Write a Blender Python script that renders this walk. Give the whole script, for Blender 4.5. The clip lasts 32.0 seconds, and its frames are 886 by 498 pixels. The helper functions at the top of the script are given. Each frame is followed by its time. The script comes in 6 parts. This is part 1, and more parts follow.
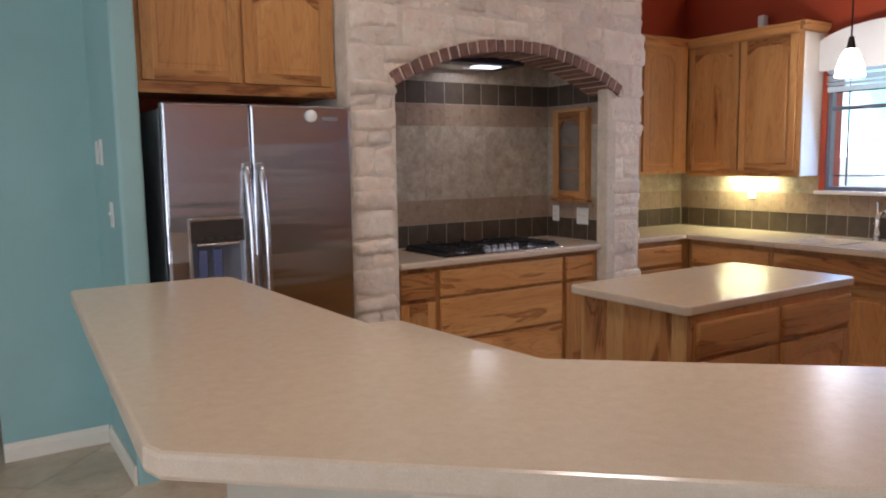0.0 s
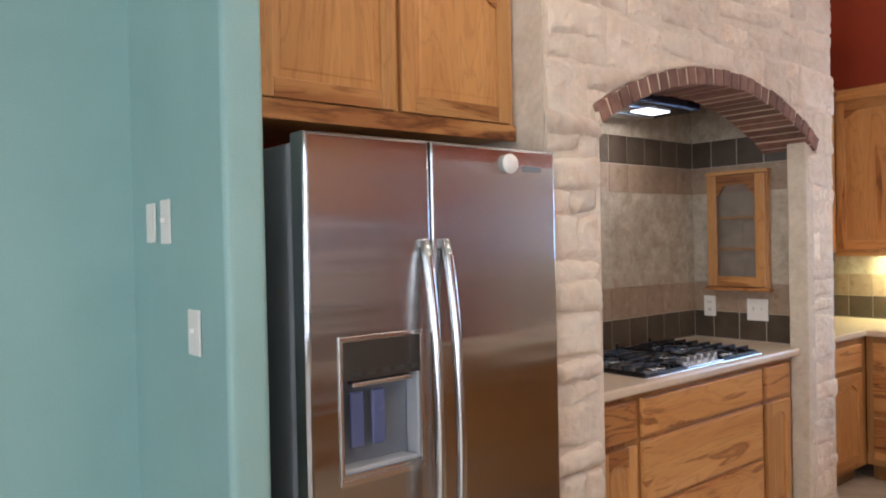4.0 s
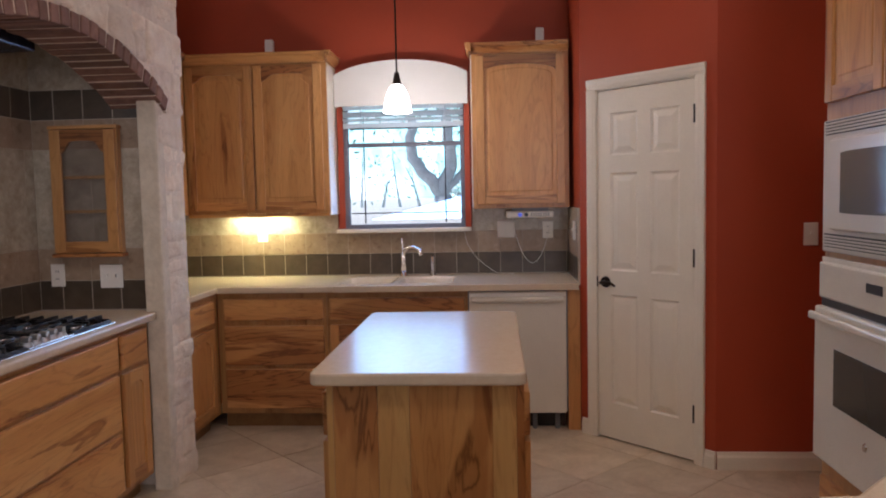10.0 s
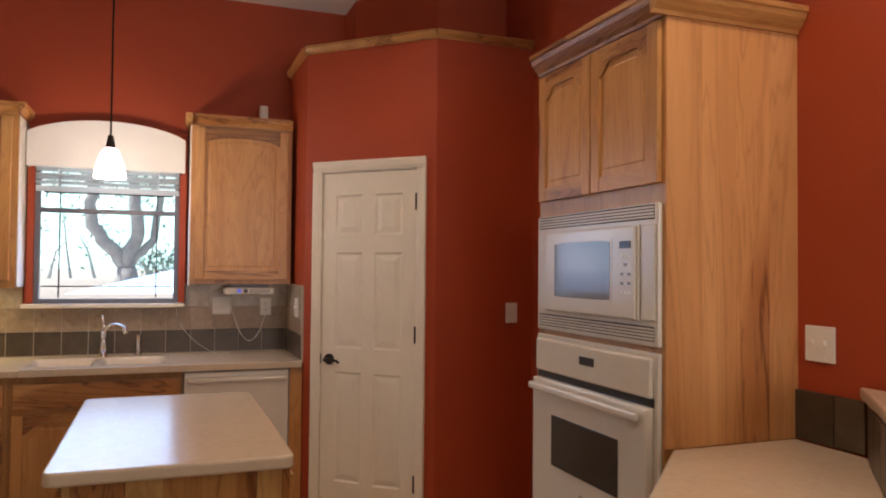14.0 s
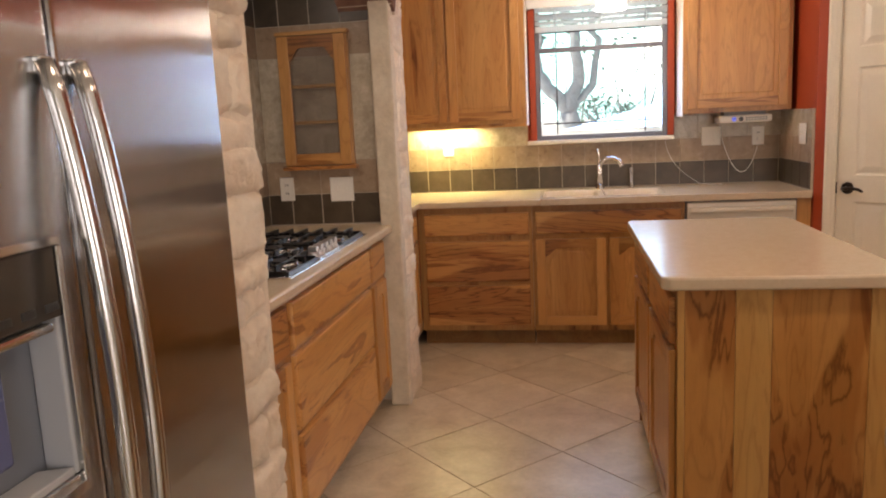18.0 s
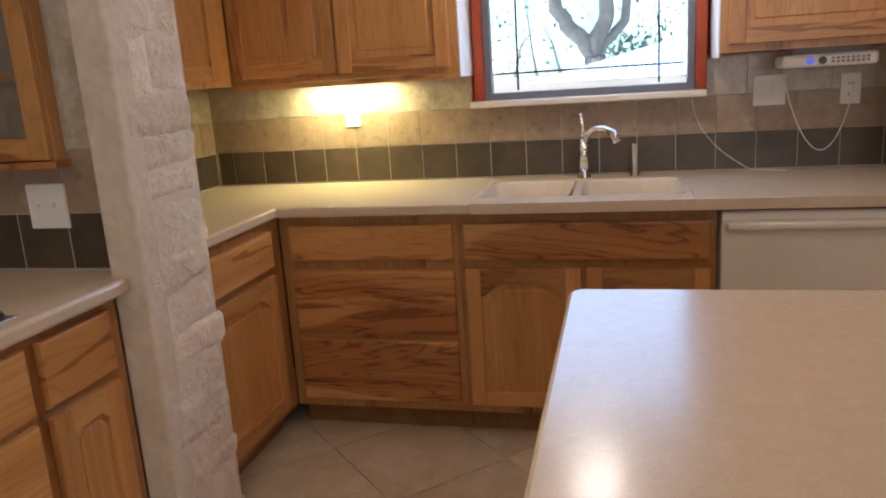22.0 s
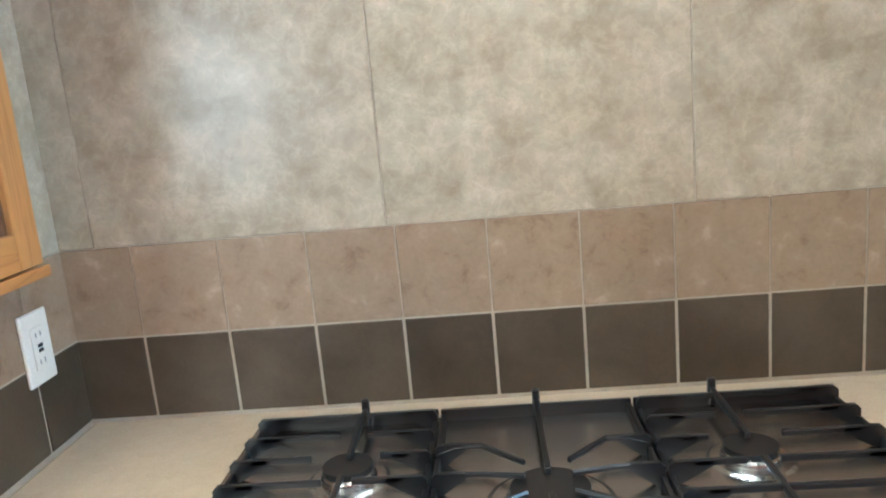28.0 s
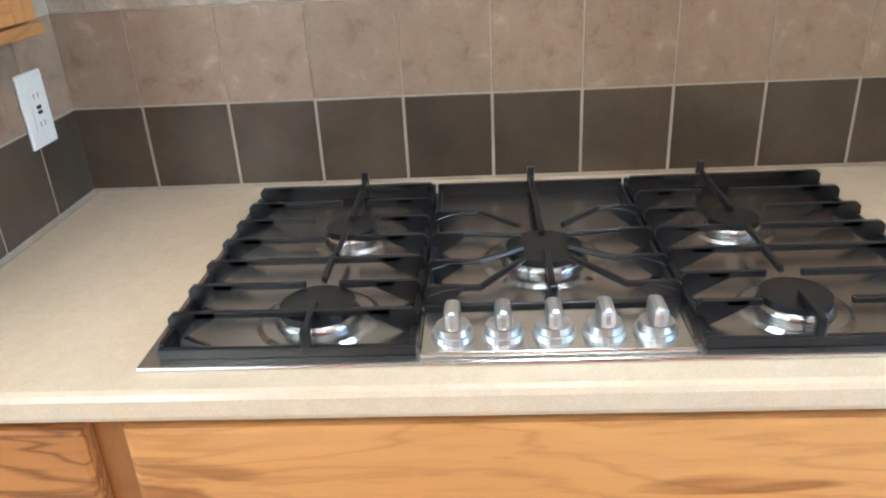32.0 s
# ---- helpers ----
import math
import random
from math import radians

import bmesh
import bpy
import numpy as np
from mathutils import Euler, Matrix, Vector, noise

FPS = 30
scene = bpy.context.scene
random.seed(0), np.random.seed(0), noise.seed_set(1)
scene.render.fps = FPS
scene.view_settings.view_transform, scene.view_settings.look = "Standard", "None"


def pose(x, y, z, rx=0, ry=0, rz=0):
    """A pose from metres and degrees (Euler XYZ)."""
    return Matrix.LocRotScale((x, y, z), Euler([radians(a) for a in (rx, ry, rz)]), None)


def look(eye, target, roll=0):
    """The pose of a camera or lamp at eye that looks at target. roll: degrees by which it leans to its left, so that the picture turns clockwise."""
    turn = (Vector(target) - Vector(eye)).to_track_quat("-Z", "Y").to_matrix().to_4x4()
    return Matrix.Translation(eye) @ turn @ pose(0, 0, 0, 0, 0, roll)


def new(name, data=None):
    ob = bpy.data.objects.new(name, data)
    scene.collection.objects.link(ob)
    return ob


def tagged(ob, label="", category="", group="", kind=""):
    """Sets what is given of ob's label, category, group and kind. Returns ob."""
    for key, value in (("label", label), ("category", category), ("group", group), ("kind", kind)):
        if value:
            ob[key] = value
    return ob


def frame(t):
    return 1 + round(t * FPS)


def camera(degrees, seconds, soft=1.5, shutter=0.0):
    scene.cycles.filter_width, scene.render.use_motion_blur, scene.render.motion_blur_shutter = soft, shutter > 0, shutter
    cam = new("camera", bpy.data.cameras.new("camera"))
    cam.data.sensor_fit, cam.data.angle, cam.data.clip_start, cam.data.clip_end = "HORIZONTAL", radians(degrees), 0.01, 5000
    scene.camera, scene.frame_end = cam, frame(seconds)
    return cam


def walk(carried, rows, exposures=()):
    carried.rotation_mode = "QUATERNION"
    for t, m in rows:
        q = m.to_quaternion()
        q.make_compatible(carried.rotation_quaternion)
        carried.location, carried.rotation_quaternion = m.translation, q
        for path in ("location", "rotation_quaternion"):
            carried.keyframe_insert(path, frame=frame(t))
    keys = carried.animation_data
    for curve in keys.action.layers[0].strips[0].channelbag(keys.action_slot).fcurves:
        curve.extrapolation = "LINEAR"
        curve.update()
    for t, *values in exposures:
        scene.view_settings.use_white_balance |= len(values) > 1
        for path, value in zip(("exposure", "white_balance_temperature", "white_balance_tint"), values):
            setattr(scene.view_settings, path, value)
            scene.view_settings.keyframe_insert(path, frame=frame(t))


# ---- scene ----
cam = camera(61.5, 32.0, 2.0)
PATH = [
    (0, (-2.190, -4.290, 1.494), (-1.109, -2.623, 1.258), -0.9),
    (0.5, (-2.227, -3.997, 1.532), (-1.314, -2.225, 1.364), -0.8),
    (1, (-2.267, -3.630, 1.525), (-1.442, -1.809, 1.452), -0.6),
    (1.5, (-2.293, -3.325, 1.539), (-1.516, -1.482, 1.530), -0.3),
    (2, (-2.321, -2.970, 1.497), (-1.492, -1.151, 1.547), -0.5),
    (2.5, (-2.344, -2.744, 1.462), (-1.392, -0.986, 1.531), -0.9),
    (3, (-2.336, -2.602, 1.511), (-1.257, -0.918, 1.519), -0.5),
    (3.5, (-2.329, -2.445, 1.491), (-1.127, -0.846, 1.487), -0.9),
    (5.5, (-2.228, -2.368, 1.485), (-0.772, -1.001, 1.373), -1.2),
    (6, (-2.178, -2.329, 1.490), (-0.590, -1.137, 1.359), -1.3),
    (6.5, (-2.142, -2.339, 1.503), (-0.424, -1.345, 1.349), -1.1),
    (7, (-2.143, -2.405, 1.478), (-0.334, -1.590, 1.324), -1.8),
    (7.5, (-2.140, -2.427, 1.481), (-0.273, -1.786, 1.312), -1.9),
    (8, (-2.136, -2.456, 1.486), (-0.246, -1.916, 1.308), -2.0),
    (8.5, (-2.124, -2.487, 1.484), (-0.226, -1.975, 1.306), -2.2),
    (9, (-2.089, -2.466, 1.470), (-0.181, -1.987, 1.305), -2.2),
    (9.5, (-2.047, -2.426, 1.472), (-0.121, -2.021, 1.314), -1.9),
    (10, (-2.090, -2.330, 1.458), (-0.106, -2.190, 1.315), -1.2),
    (10.5, (-2.064, -2.274, 1.447), (-0.071, -2.389, 1.324), -0.5),
    (11, (-2.005, -2.268, 1.446), (-0.020, -2.488, 1.348), -0.4),
    (11.5, (-1.984, -2.203, 1.456), (-0.016, -2.547, 1.379), -0.4),
    (12, (-2.027, -2.132, 1.473), (-0.085, -2.604, 1.415), -0.2),
    (12.5, (-2.064, -2.072, 1.478), (-0.152, -2.658, 1.455), 0.1),
    (13, (-2.076, -2.054, 1.488), (-0.189, -2.714, 1.498), 0.3),
    (13.5, (-2.091, -2.040, 1.479), (-0.221, -2.746, 1.530), 0.5),
    (15.5, (-2.103, -2.057, 1.463), (-0.182, -2.614, 1.463), 0.2),
    (16, (-2.030, -2.032, 1.444), (-0.073, -2.436, 1.361), -0.2),
    (16.5, (-2.042, -1.918, 1.431), (-0.061, -2.135, 1.259), -1.0),
    (17, (-2.060, -1.825, 1.400), (-0.038, -1.774, 1.159), -2.2),
    (17.5, (-1.965, -1.610, 1.340), (0.042, -1.393, 1.072), -3.3),
    (18, (-1.997, -1.475, 1.374), (0.008, -1.138, 1.035), -2.8),
    (18.5, (-1.786, -1.463, 1.378), (0.159, -1.092, 1.021), -3.2),
    (19, (-1.537, -1.465, 1.431), (0.395, -1.146, 1.024), -2.9),
    (19.5, (-1.282, -1.512, 1.377), (0.671, -1.371, 0.966), -1.9),
    (20, (-0.930, -1.598, 1.331), (1.027, -1.634, 0.917), -2.0),
    (20.5, (-0.652, -1.680, 1.336), (1.299, -1.690, 0.899), -3.0),
    (21, (-0.444, -1.718, 1.333), (1.503, -1.624, 0.886), -3.4),
    (21.5, (-0.288, -1.750, 1.359), (1.645, -1.539, 0.889), -3.2),
    (22, (-0.105, -1.848, 1.352), (1.786, -1.380, 0.900), -3.7),
    (22.5, (0.027, -1.877, 1.337), (1.797, -1.043, 0.923), -4.5),
    (23, (0.087, -1.795, 1.362), (1.666, -0.638, 0.951), -3.4),
    (23.5, (0.074, -1.750, 1.378), (1.413, -0.318, 0.969), -3.1),
    (24, (0.083, -1.738, 1.400), (1.105, -0.074, 0.952), -3.7),
    (24.5, (0.113, -1.720, 1.399), (0.934, 0.033, 0.898), -2.9),
    (25, (0.127, -1.632, 1.415), (0.982, 0.113, 0.938), -1.3),
    (25.5, (0.184, -1.502, 1.413), (1.163, 0.209, 1.078), -0.0),
    (27.5, (0.506, -1.231, 1.408), (0.941, 0.687, 1.046), -2.5),
    (28, (0.625, -1.231, 1.429), (0.484, 0.724, 1.032), -5.2),
    (28.5, (0.555, -1.239, 1.454), (0.216, 0.696, 1.124), -4.6),
    (29, (0.492, -1.259, 1.500), (0.119, 0.685, 1.214), -3.4),
    (29.5, (0.519, -1.260, 1.483), (0.129, 0.693, 1.257), -3.1),
    (30, (0.569, -1.249, 1.429), (0.225, 0.688, 1.071), -2.9),
    (30.5, (0.559, -1.288, 1.353), (0.318, 0.637, 0.863), -2.5),
    (31, (0.568, -1.276, 1.355), (0.394, 0.597, 0.675), -2.9),
    (31.5, (0.577, -1.274, 1.361), (0.453, 0.559, 0.570), -2.9),
    (32, (0.590, -1.280, 1.360), (0.481, 0.533, 0.523), -3.1),
]
# stops, colour temperature and tint of the clip's own camera along the way
EXPOSURES = [(0, -0.43, 5750, 18), (1, 0.12, 5950, 17), (2, 0.32, 6200, 15), (3.5, 0.22, 5900, 14), (6, 0.35, 5500, 15), (7, -0.49, 5250, 16), (9, -0.63, 5650, 20), (10, -0.65, 5950, 23),
             (12, -0.73, 6600, 29), (13, -0.53, 6900, 28), (16, -0.65, 7300, 21), (18, -0.15, 7500, 22), (19, -0.03, 8000, 22), (21, -0.25, 7500, 22), (22, -0.51, 6500, 19), (23, -0.39, 7200, 20),
             (24, 0.48, 8300, 18), (25, 1.12, 7500, 14), (28, 1.55, 5050, -5), (29, 1.38, 4900, -3), (30, 1.32, 4900, -2), (31, 1.68, 5150, 0), (32, 1.45, 5050, -1)]
walk(cam, [(t, look(eye, target, roll)) for t, eye, target, roll in PATH], EXPOSURES)

# ---- light: sky, sun, exposure ----
world = bpy.data.worlds.new("sky")
scene.world = world
world.use_nodes = True
wn = world.node_tree.nodes
sky = wn.new("ShaderNodeTexSky")
sky.sky_type = 'NISHITA'
sky.sun_disc = False
sky.sun_elevation = radians(55)
sky.sun_rotation = radians(3)
wn["Background"].inputs[1].default_value = 0.15
world.node_tree.links.new(sky.outputs[0], wn["Background"].inputs[0])

sun = new("sun", bpy.data.lights.new("sun", 'SUN'))
sun.data.energy = 5.0
sun.data.angle = radians(0.5)
sun.data.color = (1.0, 0.95, 0.86)
sun.matrix_basis = look((9, 16, 26), (8, -2, 0))


def area(name, eye, target, w, h, watts, colour):
    ob = new(name, bpy.data.lights.new(name, 'AREA'))
    ob.data.shape, ob.data.size, ob.data.size_y = 'RECTANGLE', w, h
    ob.data.energy, ob.data.color = watts, colour
    ob.matrix_basis = look(eye, target)
    return ob


# daylight that enters through the living-room windows behind the walker
area("window_light_south", (-3.6, -8.9, 1.45), (-3.4, 0, 1.2), 3.2, 2.2, 68, (0.93, 0.97, 1.0))
area("window_light_west", (-6.4, -3.6, 1.45), (0, -3.2, 1.2), 2.6, 2.1, 98, (0.93, 0.97, 1.0))
area("window_light_sink", (2.99, -1.73, 1.60), (0, -1.9, 0.9), 0.78, 0.62, 9, (0.28, 0.52, 1.0))
# lamps of the kitchen
area("under_cabinet_light", (2.965, -0.70, 1.345), (2.985, -0.70, 0.0), 0.40, 0.05, 9.0, (0.93, 0.92, 0.45))
area("hood_light", (0.76, -0.25, 2.093), (0.76, -0.27, 0.0), 0.19, 0.09, 1.7, (1.0, 0.94, 0.84))
bulb = new("pendant_bulb_light", bpy.data.lights.new("pendant_bulb_light", 'POINT'))
bulb.data.energy, bulb.data.color, bulb.data.shadow_soft_size = 5.5, (1.0, 0.92, 0.78), 0.03
bulb.location = (2.45, -1.75, 2.05)
CANS = ((-0.72, -1.30, 37), (0.85, -1.15, 13), (1.12, -2.85, 48), (-0.90, -3.15, 100), (-3.2, -3.4, 27))
for cx, cy, watts in CANS:
    can = new("recessed_light", bpy.data.lights.new("recessed_light", 'SPOT'))
    can.data.energy, can.data.color, can.data.spot_size, can.data.shadow_soft_size = watts, (1.0, 0.85, 0.66), radians(150), 0.2
    can.data.spot_blend = 0.6
    can.matrix_basis = look((cx, cy, 3.235), (cx, cy, 0))


# ---- materials ----
def material(name):
    m = bpy.data.materials.new(name)
    m.use_nodes = True
    return m, m.node_tree.nodes, m.node_tree.links, m.node_tree.nodes["Principled BSDF"]


def ramp(n, l, fac, stops):
    r = n.new("ShaderNodeValToRGB")
    e = r.color_ramp.elements
    while len(e) < len(stops):
        e.new(0.5)
    for k, (p, c) in enumerate(stops):
        e[k].position, e[k].color = p, (*c, 1)
    l.new(fac, r.inputs[0])
    return r.outputs[0]


def coords(n, l, scale=(1, 1, 1), rand=0.0):
    t = n.new("ShaderNodeTexCoord")
    m = n.new("ShaderNodeMapping")
    m.inputs["Scale"].default_value = scale
    l.new(t.outputs["Object"], m.inputs["Vector"])
    if rand:
        o = n.new("ShaderNodeObjectInfo")
        k = n.new("ShaderNodeVectorMath")
        k.operation = 'SCALE'
        k.inputs[0].default_value = (rand, rand * 0.73, rand * 1.31)
        l.new(o.outputs["Random"], k.inputs["Scale"])
        l.new(k.outputs[0], m.inputs["Location"])
    return m.outputs[0]


def noise_tex(n, l, vec, scale, detail=4, rough=0.55, distort=0.0):
    t = n.new("ShaderNodeTexNoise")
    t.inputs["Scale"].default_value, t.inputs["Detail"].default_value = scale, detail
    t.inputs["Roughness"].default_value, t.inputs["Distortion"].default_value = rough, distort
    l.new(vec, t.inputs["Vector"])
    return t.outputs["Fac"]


def mix(n, l, a, b, fac, mode='MIX'):
    x = n.new("ShaderNodeMix")
    x.data_type, x.blend_type = 'RGBA', mode
    for sock, v in ((x.inputs[0], fac), (x.inputs[6], a), (x.inputs[7], b)):
        if isinstance(v, bpy.types.NodeSocket):
            l.new(v, sock)
        else:
            sock.default_value = v if isinstance(v, float) else (*v, 1)
    return x.outputs[2]


def bump(n, l, b, height, strength, dist=0.01):
    x = n.new("ShaderNodeBump")
    x.inputs["Strength"].default_value, x.inputs["Distance"].default_value = strength, dist
    l.new(height, x.inputs["Height"])
    l.new(x.outputs[0], b.inputs["Normal"])


def hue_random(n, l, colour, lo, hi):
    """Vary the value of a colour from object to object."""
    o = n.new("ShaderNodeObjectInfo")
    r = n.new("ShaderNodeMapRange")
    r.inputs[3].default_value, r.inputs[4].default_value = lo, hi
    l.new(o.outputs["Random"], r.inputs[0])
    h = n.new("ShaderNodeHueSaturation")
    l.new(colour, h.inputs["Color"])
    l.new(r.outputs[0], h.inputs["Value"])
    return h.outputs[0]


def mottled(name, stops, scale=6, rough=0.5, spread=None, bump_amt=0.1, fine=120, metallic=0.0, coat=0.0, rand=3.0, detail=6, fine_detail=3, relief=0.004):
    m, n, l, b = material(name)
    v = coords(n, l, rand=rand)
    c = ramp(n, l, noise_tex(n, l, v, scale, detail, 0.6, 0.4), stops)
    f = noise_tex(n, l, v, fine, fine_detail, 0.5 if fine_detail < 5 else 0.68)
    c = mix(n, l, c, ramp(n, l, f, [(0.3, (0.78, 0.78, 0.78)), (0.7, (1.1, 1.1, 1.1))]), 0.35, 'MULTIPLY')
    if spread:
        c = hue_random(n, l, c, *spread)
    l.new(c, b.inputs["Base Color"])
    rr = n.new("ShaderNodeMapRange")
    rr.inputs[3].default_value, rr.inputs[4].default_value = rough * 0.8, min(1, rough * 1.2)
    l.new(f, rr.inputs[0])
    l.new(rr.outputs[0], b.inputs["Roughness"])
    b.inputs["Metallic"].default_value = metallic
    b.inputs["Coat Weight"].default_value = coat
    b.inputs["Coat Roughness"].default_value = 0.12
    if bump_amt:
        bump(n, l, b, f, bump_amt, relief)
    return m


def math_node(n, l, op, a, b_):
    x = n.new("ShaderNodeMath")
    x.operation = op
    l.new(a, x.inputs[0])
    if isinstance(b_, float):
        x.inputs[1].default_value = b_
    else:
        l.new(b_, x.inputs[1])
    return x.outputs[0]


def hickory(name, scale, heart=0.60, lo=0.8, hi=1.1, streaks=0.7, stain=(1, 1, 1)):
    """Honey-stained hickory: pale sapwood, brown heartwood patches and dark growth lines along the grain."""
    m, n, l, b = material(name)
    v = coords(n, l, scale, rand=9.0)
    rings = noise_tex(n, l, v, 1.0, 3, 0.5, 1.0)
    patch = noise_tex(n, l, v, 0.75, 3, 0.5, 0.5)
    fine = noise_tex(n, l, v, 13.0, 6, 0.68, 0.5)
    ragged = math_node(n, l, 'ADD', math_node(n, l, 'MULTIPLY', rings, 12.0), math_node(n, l, 'MULTIPLY', fine, 0.7))
    line = math_node(n, l, 'PINGPONG', ragged, 0.5)
    mask = ramp(n, l, math_node(n, l, 'ADD', patch, math_node(n, l, 'MULTIPLY', fine, 0.06)), [(heart, (0, 0, 0)), (heart + 0.03, (1, 1, 1))])
    sap = ramp(n, l, rings, [(0.3, (0.60, 0.312, 0.108)), (0.5, (0.54, 0.262, 0.083)), (0.72, (0.47, 0.210, 0.062))])
    core = ramp(n, l, rings, [(0.3, (0.43, 0.197, 0.058)), (0.55, (0.37, 0.147, 0.041)), (0.75, (0.28, 0.102, 0.027))])
    c = mix(n, l, sap, core, mask)
    soft = ramp(n, l, line, [(0.0, (0.80, 0.74, 0.68)), (0.16, (1, 1, 1)), (0.5, (1.03, 1.03, 1.02))])
    hard = ramp(n, l, line, [(0.0, (0.28, 0.20, 0.155)), (0.07, (0.56, 0.47, 0.40)), (0.17, (1, 1, 1)), (0.5, (1.08, 1.06, 1.04))])
    c = mix(n, l, c, mix(n, l, soft, hard, mask), 0.75, 'MULTIPLY')
    streak = noise_tex(n, l, v, 1.8, 3, 0.5, 1.7)
    c = mix(n, l, c, ramp(n, l, streak, [(0.63, (1, 1, 1)), (0.68, (0.47, 0.35, 0.27)), (0.74, (0.64, 0.52, 0.44)), (0.80, (0.95, 0.92, 0.9))]), streaks, 'MULTIPLY')
    g = ramp(n, l, fine, [(0.25, (0.74, 0.69, 0.64)), (0.5, (1, 1, 1)), (0.75, (1.08, 1.05, 1.0))])
    c = mix(n, l, c, g, 0.5, 'MULTIPLY')
    c = hue_random(n, l, c, lo, hi)
    c = mix(n, l, c, ramp(n, l, patch, [(0.0, stain), (1.0, stain)]), 1.0, 'MULTIPLY')
    l.new(c, b.inputs["Base Color"])
    r = n.new("ShaderNodeMapRange")
    r.inputs[3].default_value, r.inputs[4].default_value = 0.30, 0.46
    l.new(fine, r.inputs[0])
    l.new(r.outputs[0], b.inputs["Roughness"])
    b.inputs["Coat Weight"].default_value = 0.15
    b.inputs["Coat Roughness"].default_value = 0.25
    bump(n, l, b, fine, 0.12, 0.002)
    return m


WOOD_Z = hickory("hickory_upright", (6.0, 6.0, 0.8), 0.68, 0.84, 1.1, 0.22)
WOOD_X = hickory("hickory_along_x", (0.7, 6.0, 6.0), 0.56, 0.92, 1.14, 0.9)
WOOD_Y = hickory("hickory_along_y", (6.0, 0.7, 6.0), 0.56, 0.94, 1.16, 0.9)
WOOD_RAIL_Y = hickory("hickory_dark_rail_along_y", (6.0, 1.0, 6.0), 0.46, 0.66, 0.86)
WOOD_RAIL = hickory("hickory_dark_rail", (1.0, 6.0, 6.0), 0.53, 0.8, 1.0)
WOOD_PANEL = hickory("hickory_figured", (5.0, 5.0, 0.9), 0.51, 0.9, 1.06, 0.9)
WOOD_FRAME = hickory("hickory_face_frame", (6.0, 6.0, 0.8), 0.66, 0.70, 0.80, 0.3)
# toe-kick hickory at about half value: the recess's shade is put into its colour
TOE_SHADE = hickory("hickory_darkened_for_shade", (0.8, 6.0, 6.0), 0.75, 0.45, 0.55, 0.1)
WOOD_PALE = hickory("hickory_sapwood", (6.0, 6.0, 0.7), 0.80, 1.04, 1.12, 0.3, (1.0, 1.16, 1.25))
WOOD_SIDE = hickory("hickory_side_boards", (3.5, 3.5, 0.4), 0.62, 1.0, 1.14, 0.22, (1.12, 1.13, 1.35))
COUNTER = mottled("solid_surface", [(0.3, (0.62, 0.495, 0.355)), (0.7, (0.675, 0.55, 0.405))], 40, 0.24, None, 0.0, 400, coat=0.15, rand=0)
STONE = mottled("limestone", [(0.25, (0.73, 0.56, 0.41)), (0.45, (0.85, 0.71, 0.555)), (0.7, (0.91, 0.81, 0.67))], 7, 0.9, (0.86, 1.08), 1.0, 24, fine_detail=9, relief=0.018)
MORTAR = mottled("lime_mortar", [(0.3, (0.70, 0.58, 0.45)), (0.7, (0.80, 0.69, 0.55))], 14, 0.95, None, 0.6, 90)
PLASTER = mottled("smooth_plaster", [(0.3, (0.60, 0.50, 0.375)), (0.7, (0.73, 0.64, 0.51))], 9, 0.9, None, 0.6, 45)
BRICK = mottled("brown_brick", [(0.3, (0.17, 0.085, 0.06)), (0.7, (0.27, 0.15, 0.11))], 18, 0.9, (0.75, 1.25), 0.5, 90)
GROUT_PALE = mottled("pale_grout", [(0.3, (0.44, 0.375, 0.30)), (0.7, (0.53, 0.46, 0.37))], 20, 0.9, None, 0.3)
TILE_DARK = mottled("dark_slate_tile", [(0.3, (0.060, 0.043, 0.028)), (0.7, (0.103, 0.076, 0.051))], 9, 0.33, (0.85, 1.2), 0.12, 160)
TILE_BROWN = mottled("clay_tile", [(0.3, (0.25, 0.165, 0.105)), (0.42, (0.33, 0.238, 0.160)), (0.6, (0.365, 0.268, 0.185)), (0.72, (0.46, 0.35, 0.255))], 24, 0.36, (0.92, 1.08), 0.1, 140)
TILE_BEIGE, n, l, b = material("cloudy_beige_tile")
v = coords(n, l, rand=2.0)
cloud = noise_tex(n, l, v, 14, 8, 0.66, 0.2)
vein = noise_tex(n, l, v, 20, 8, 0.68, 0.35)
c = ramp(n, l, cloud, [(0.30, (0.335, 0.285, 0.21)), (0.47, (0.425, 0.37, 0.285)), (0.60, (0.49, 0.435, 0.345)), (0.72, (0.575, 0.52, 0.43))])
c = mix(n, l, c, ramp(n, l, vein, [(0.30, (0.92, 0.90, 0.87)), (0.45, (0.99, 0.965, 0.935)), (0.50, (1.19, 1.165, 1.13)), (0.55, (1.01, 0.985, 0.955)), (0.62, (1.03, 1.0, 0.97)), (0.75, (0.92, 0.89, 0.86))]), 0.65, 'MULTIPLY')
l.new(c, b.inputs["Base Color"])
b.inputs["Roughness"].default_value = 0.27
bump(n, l, b, noise_tex(n, l, v, 60, 3), 0.03, 0.003)
FLOOR_TILE = mottled("travertine_look_floor_tile", [(0.25, (0.42, 0.315, 0.205)), (0.42, (0.53, 0.415, 0.285)), (0.56, (0.59, 0.475, 0.335)), (0.75, (0.68, 0.57, 0.43))], 6, 0.34, (0.93, 1.07), 0.05, 50)
FLOOR_GROUT = mottled("floor_grout", [(0.3, (0.46, 0.36, 0.25)), (0.7, (0.54, 0.43, 0.31))], 20, 0.9, None, 0.2)


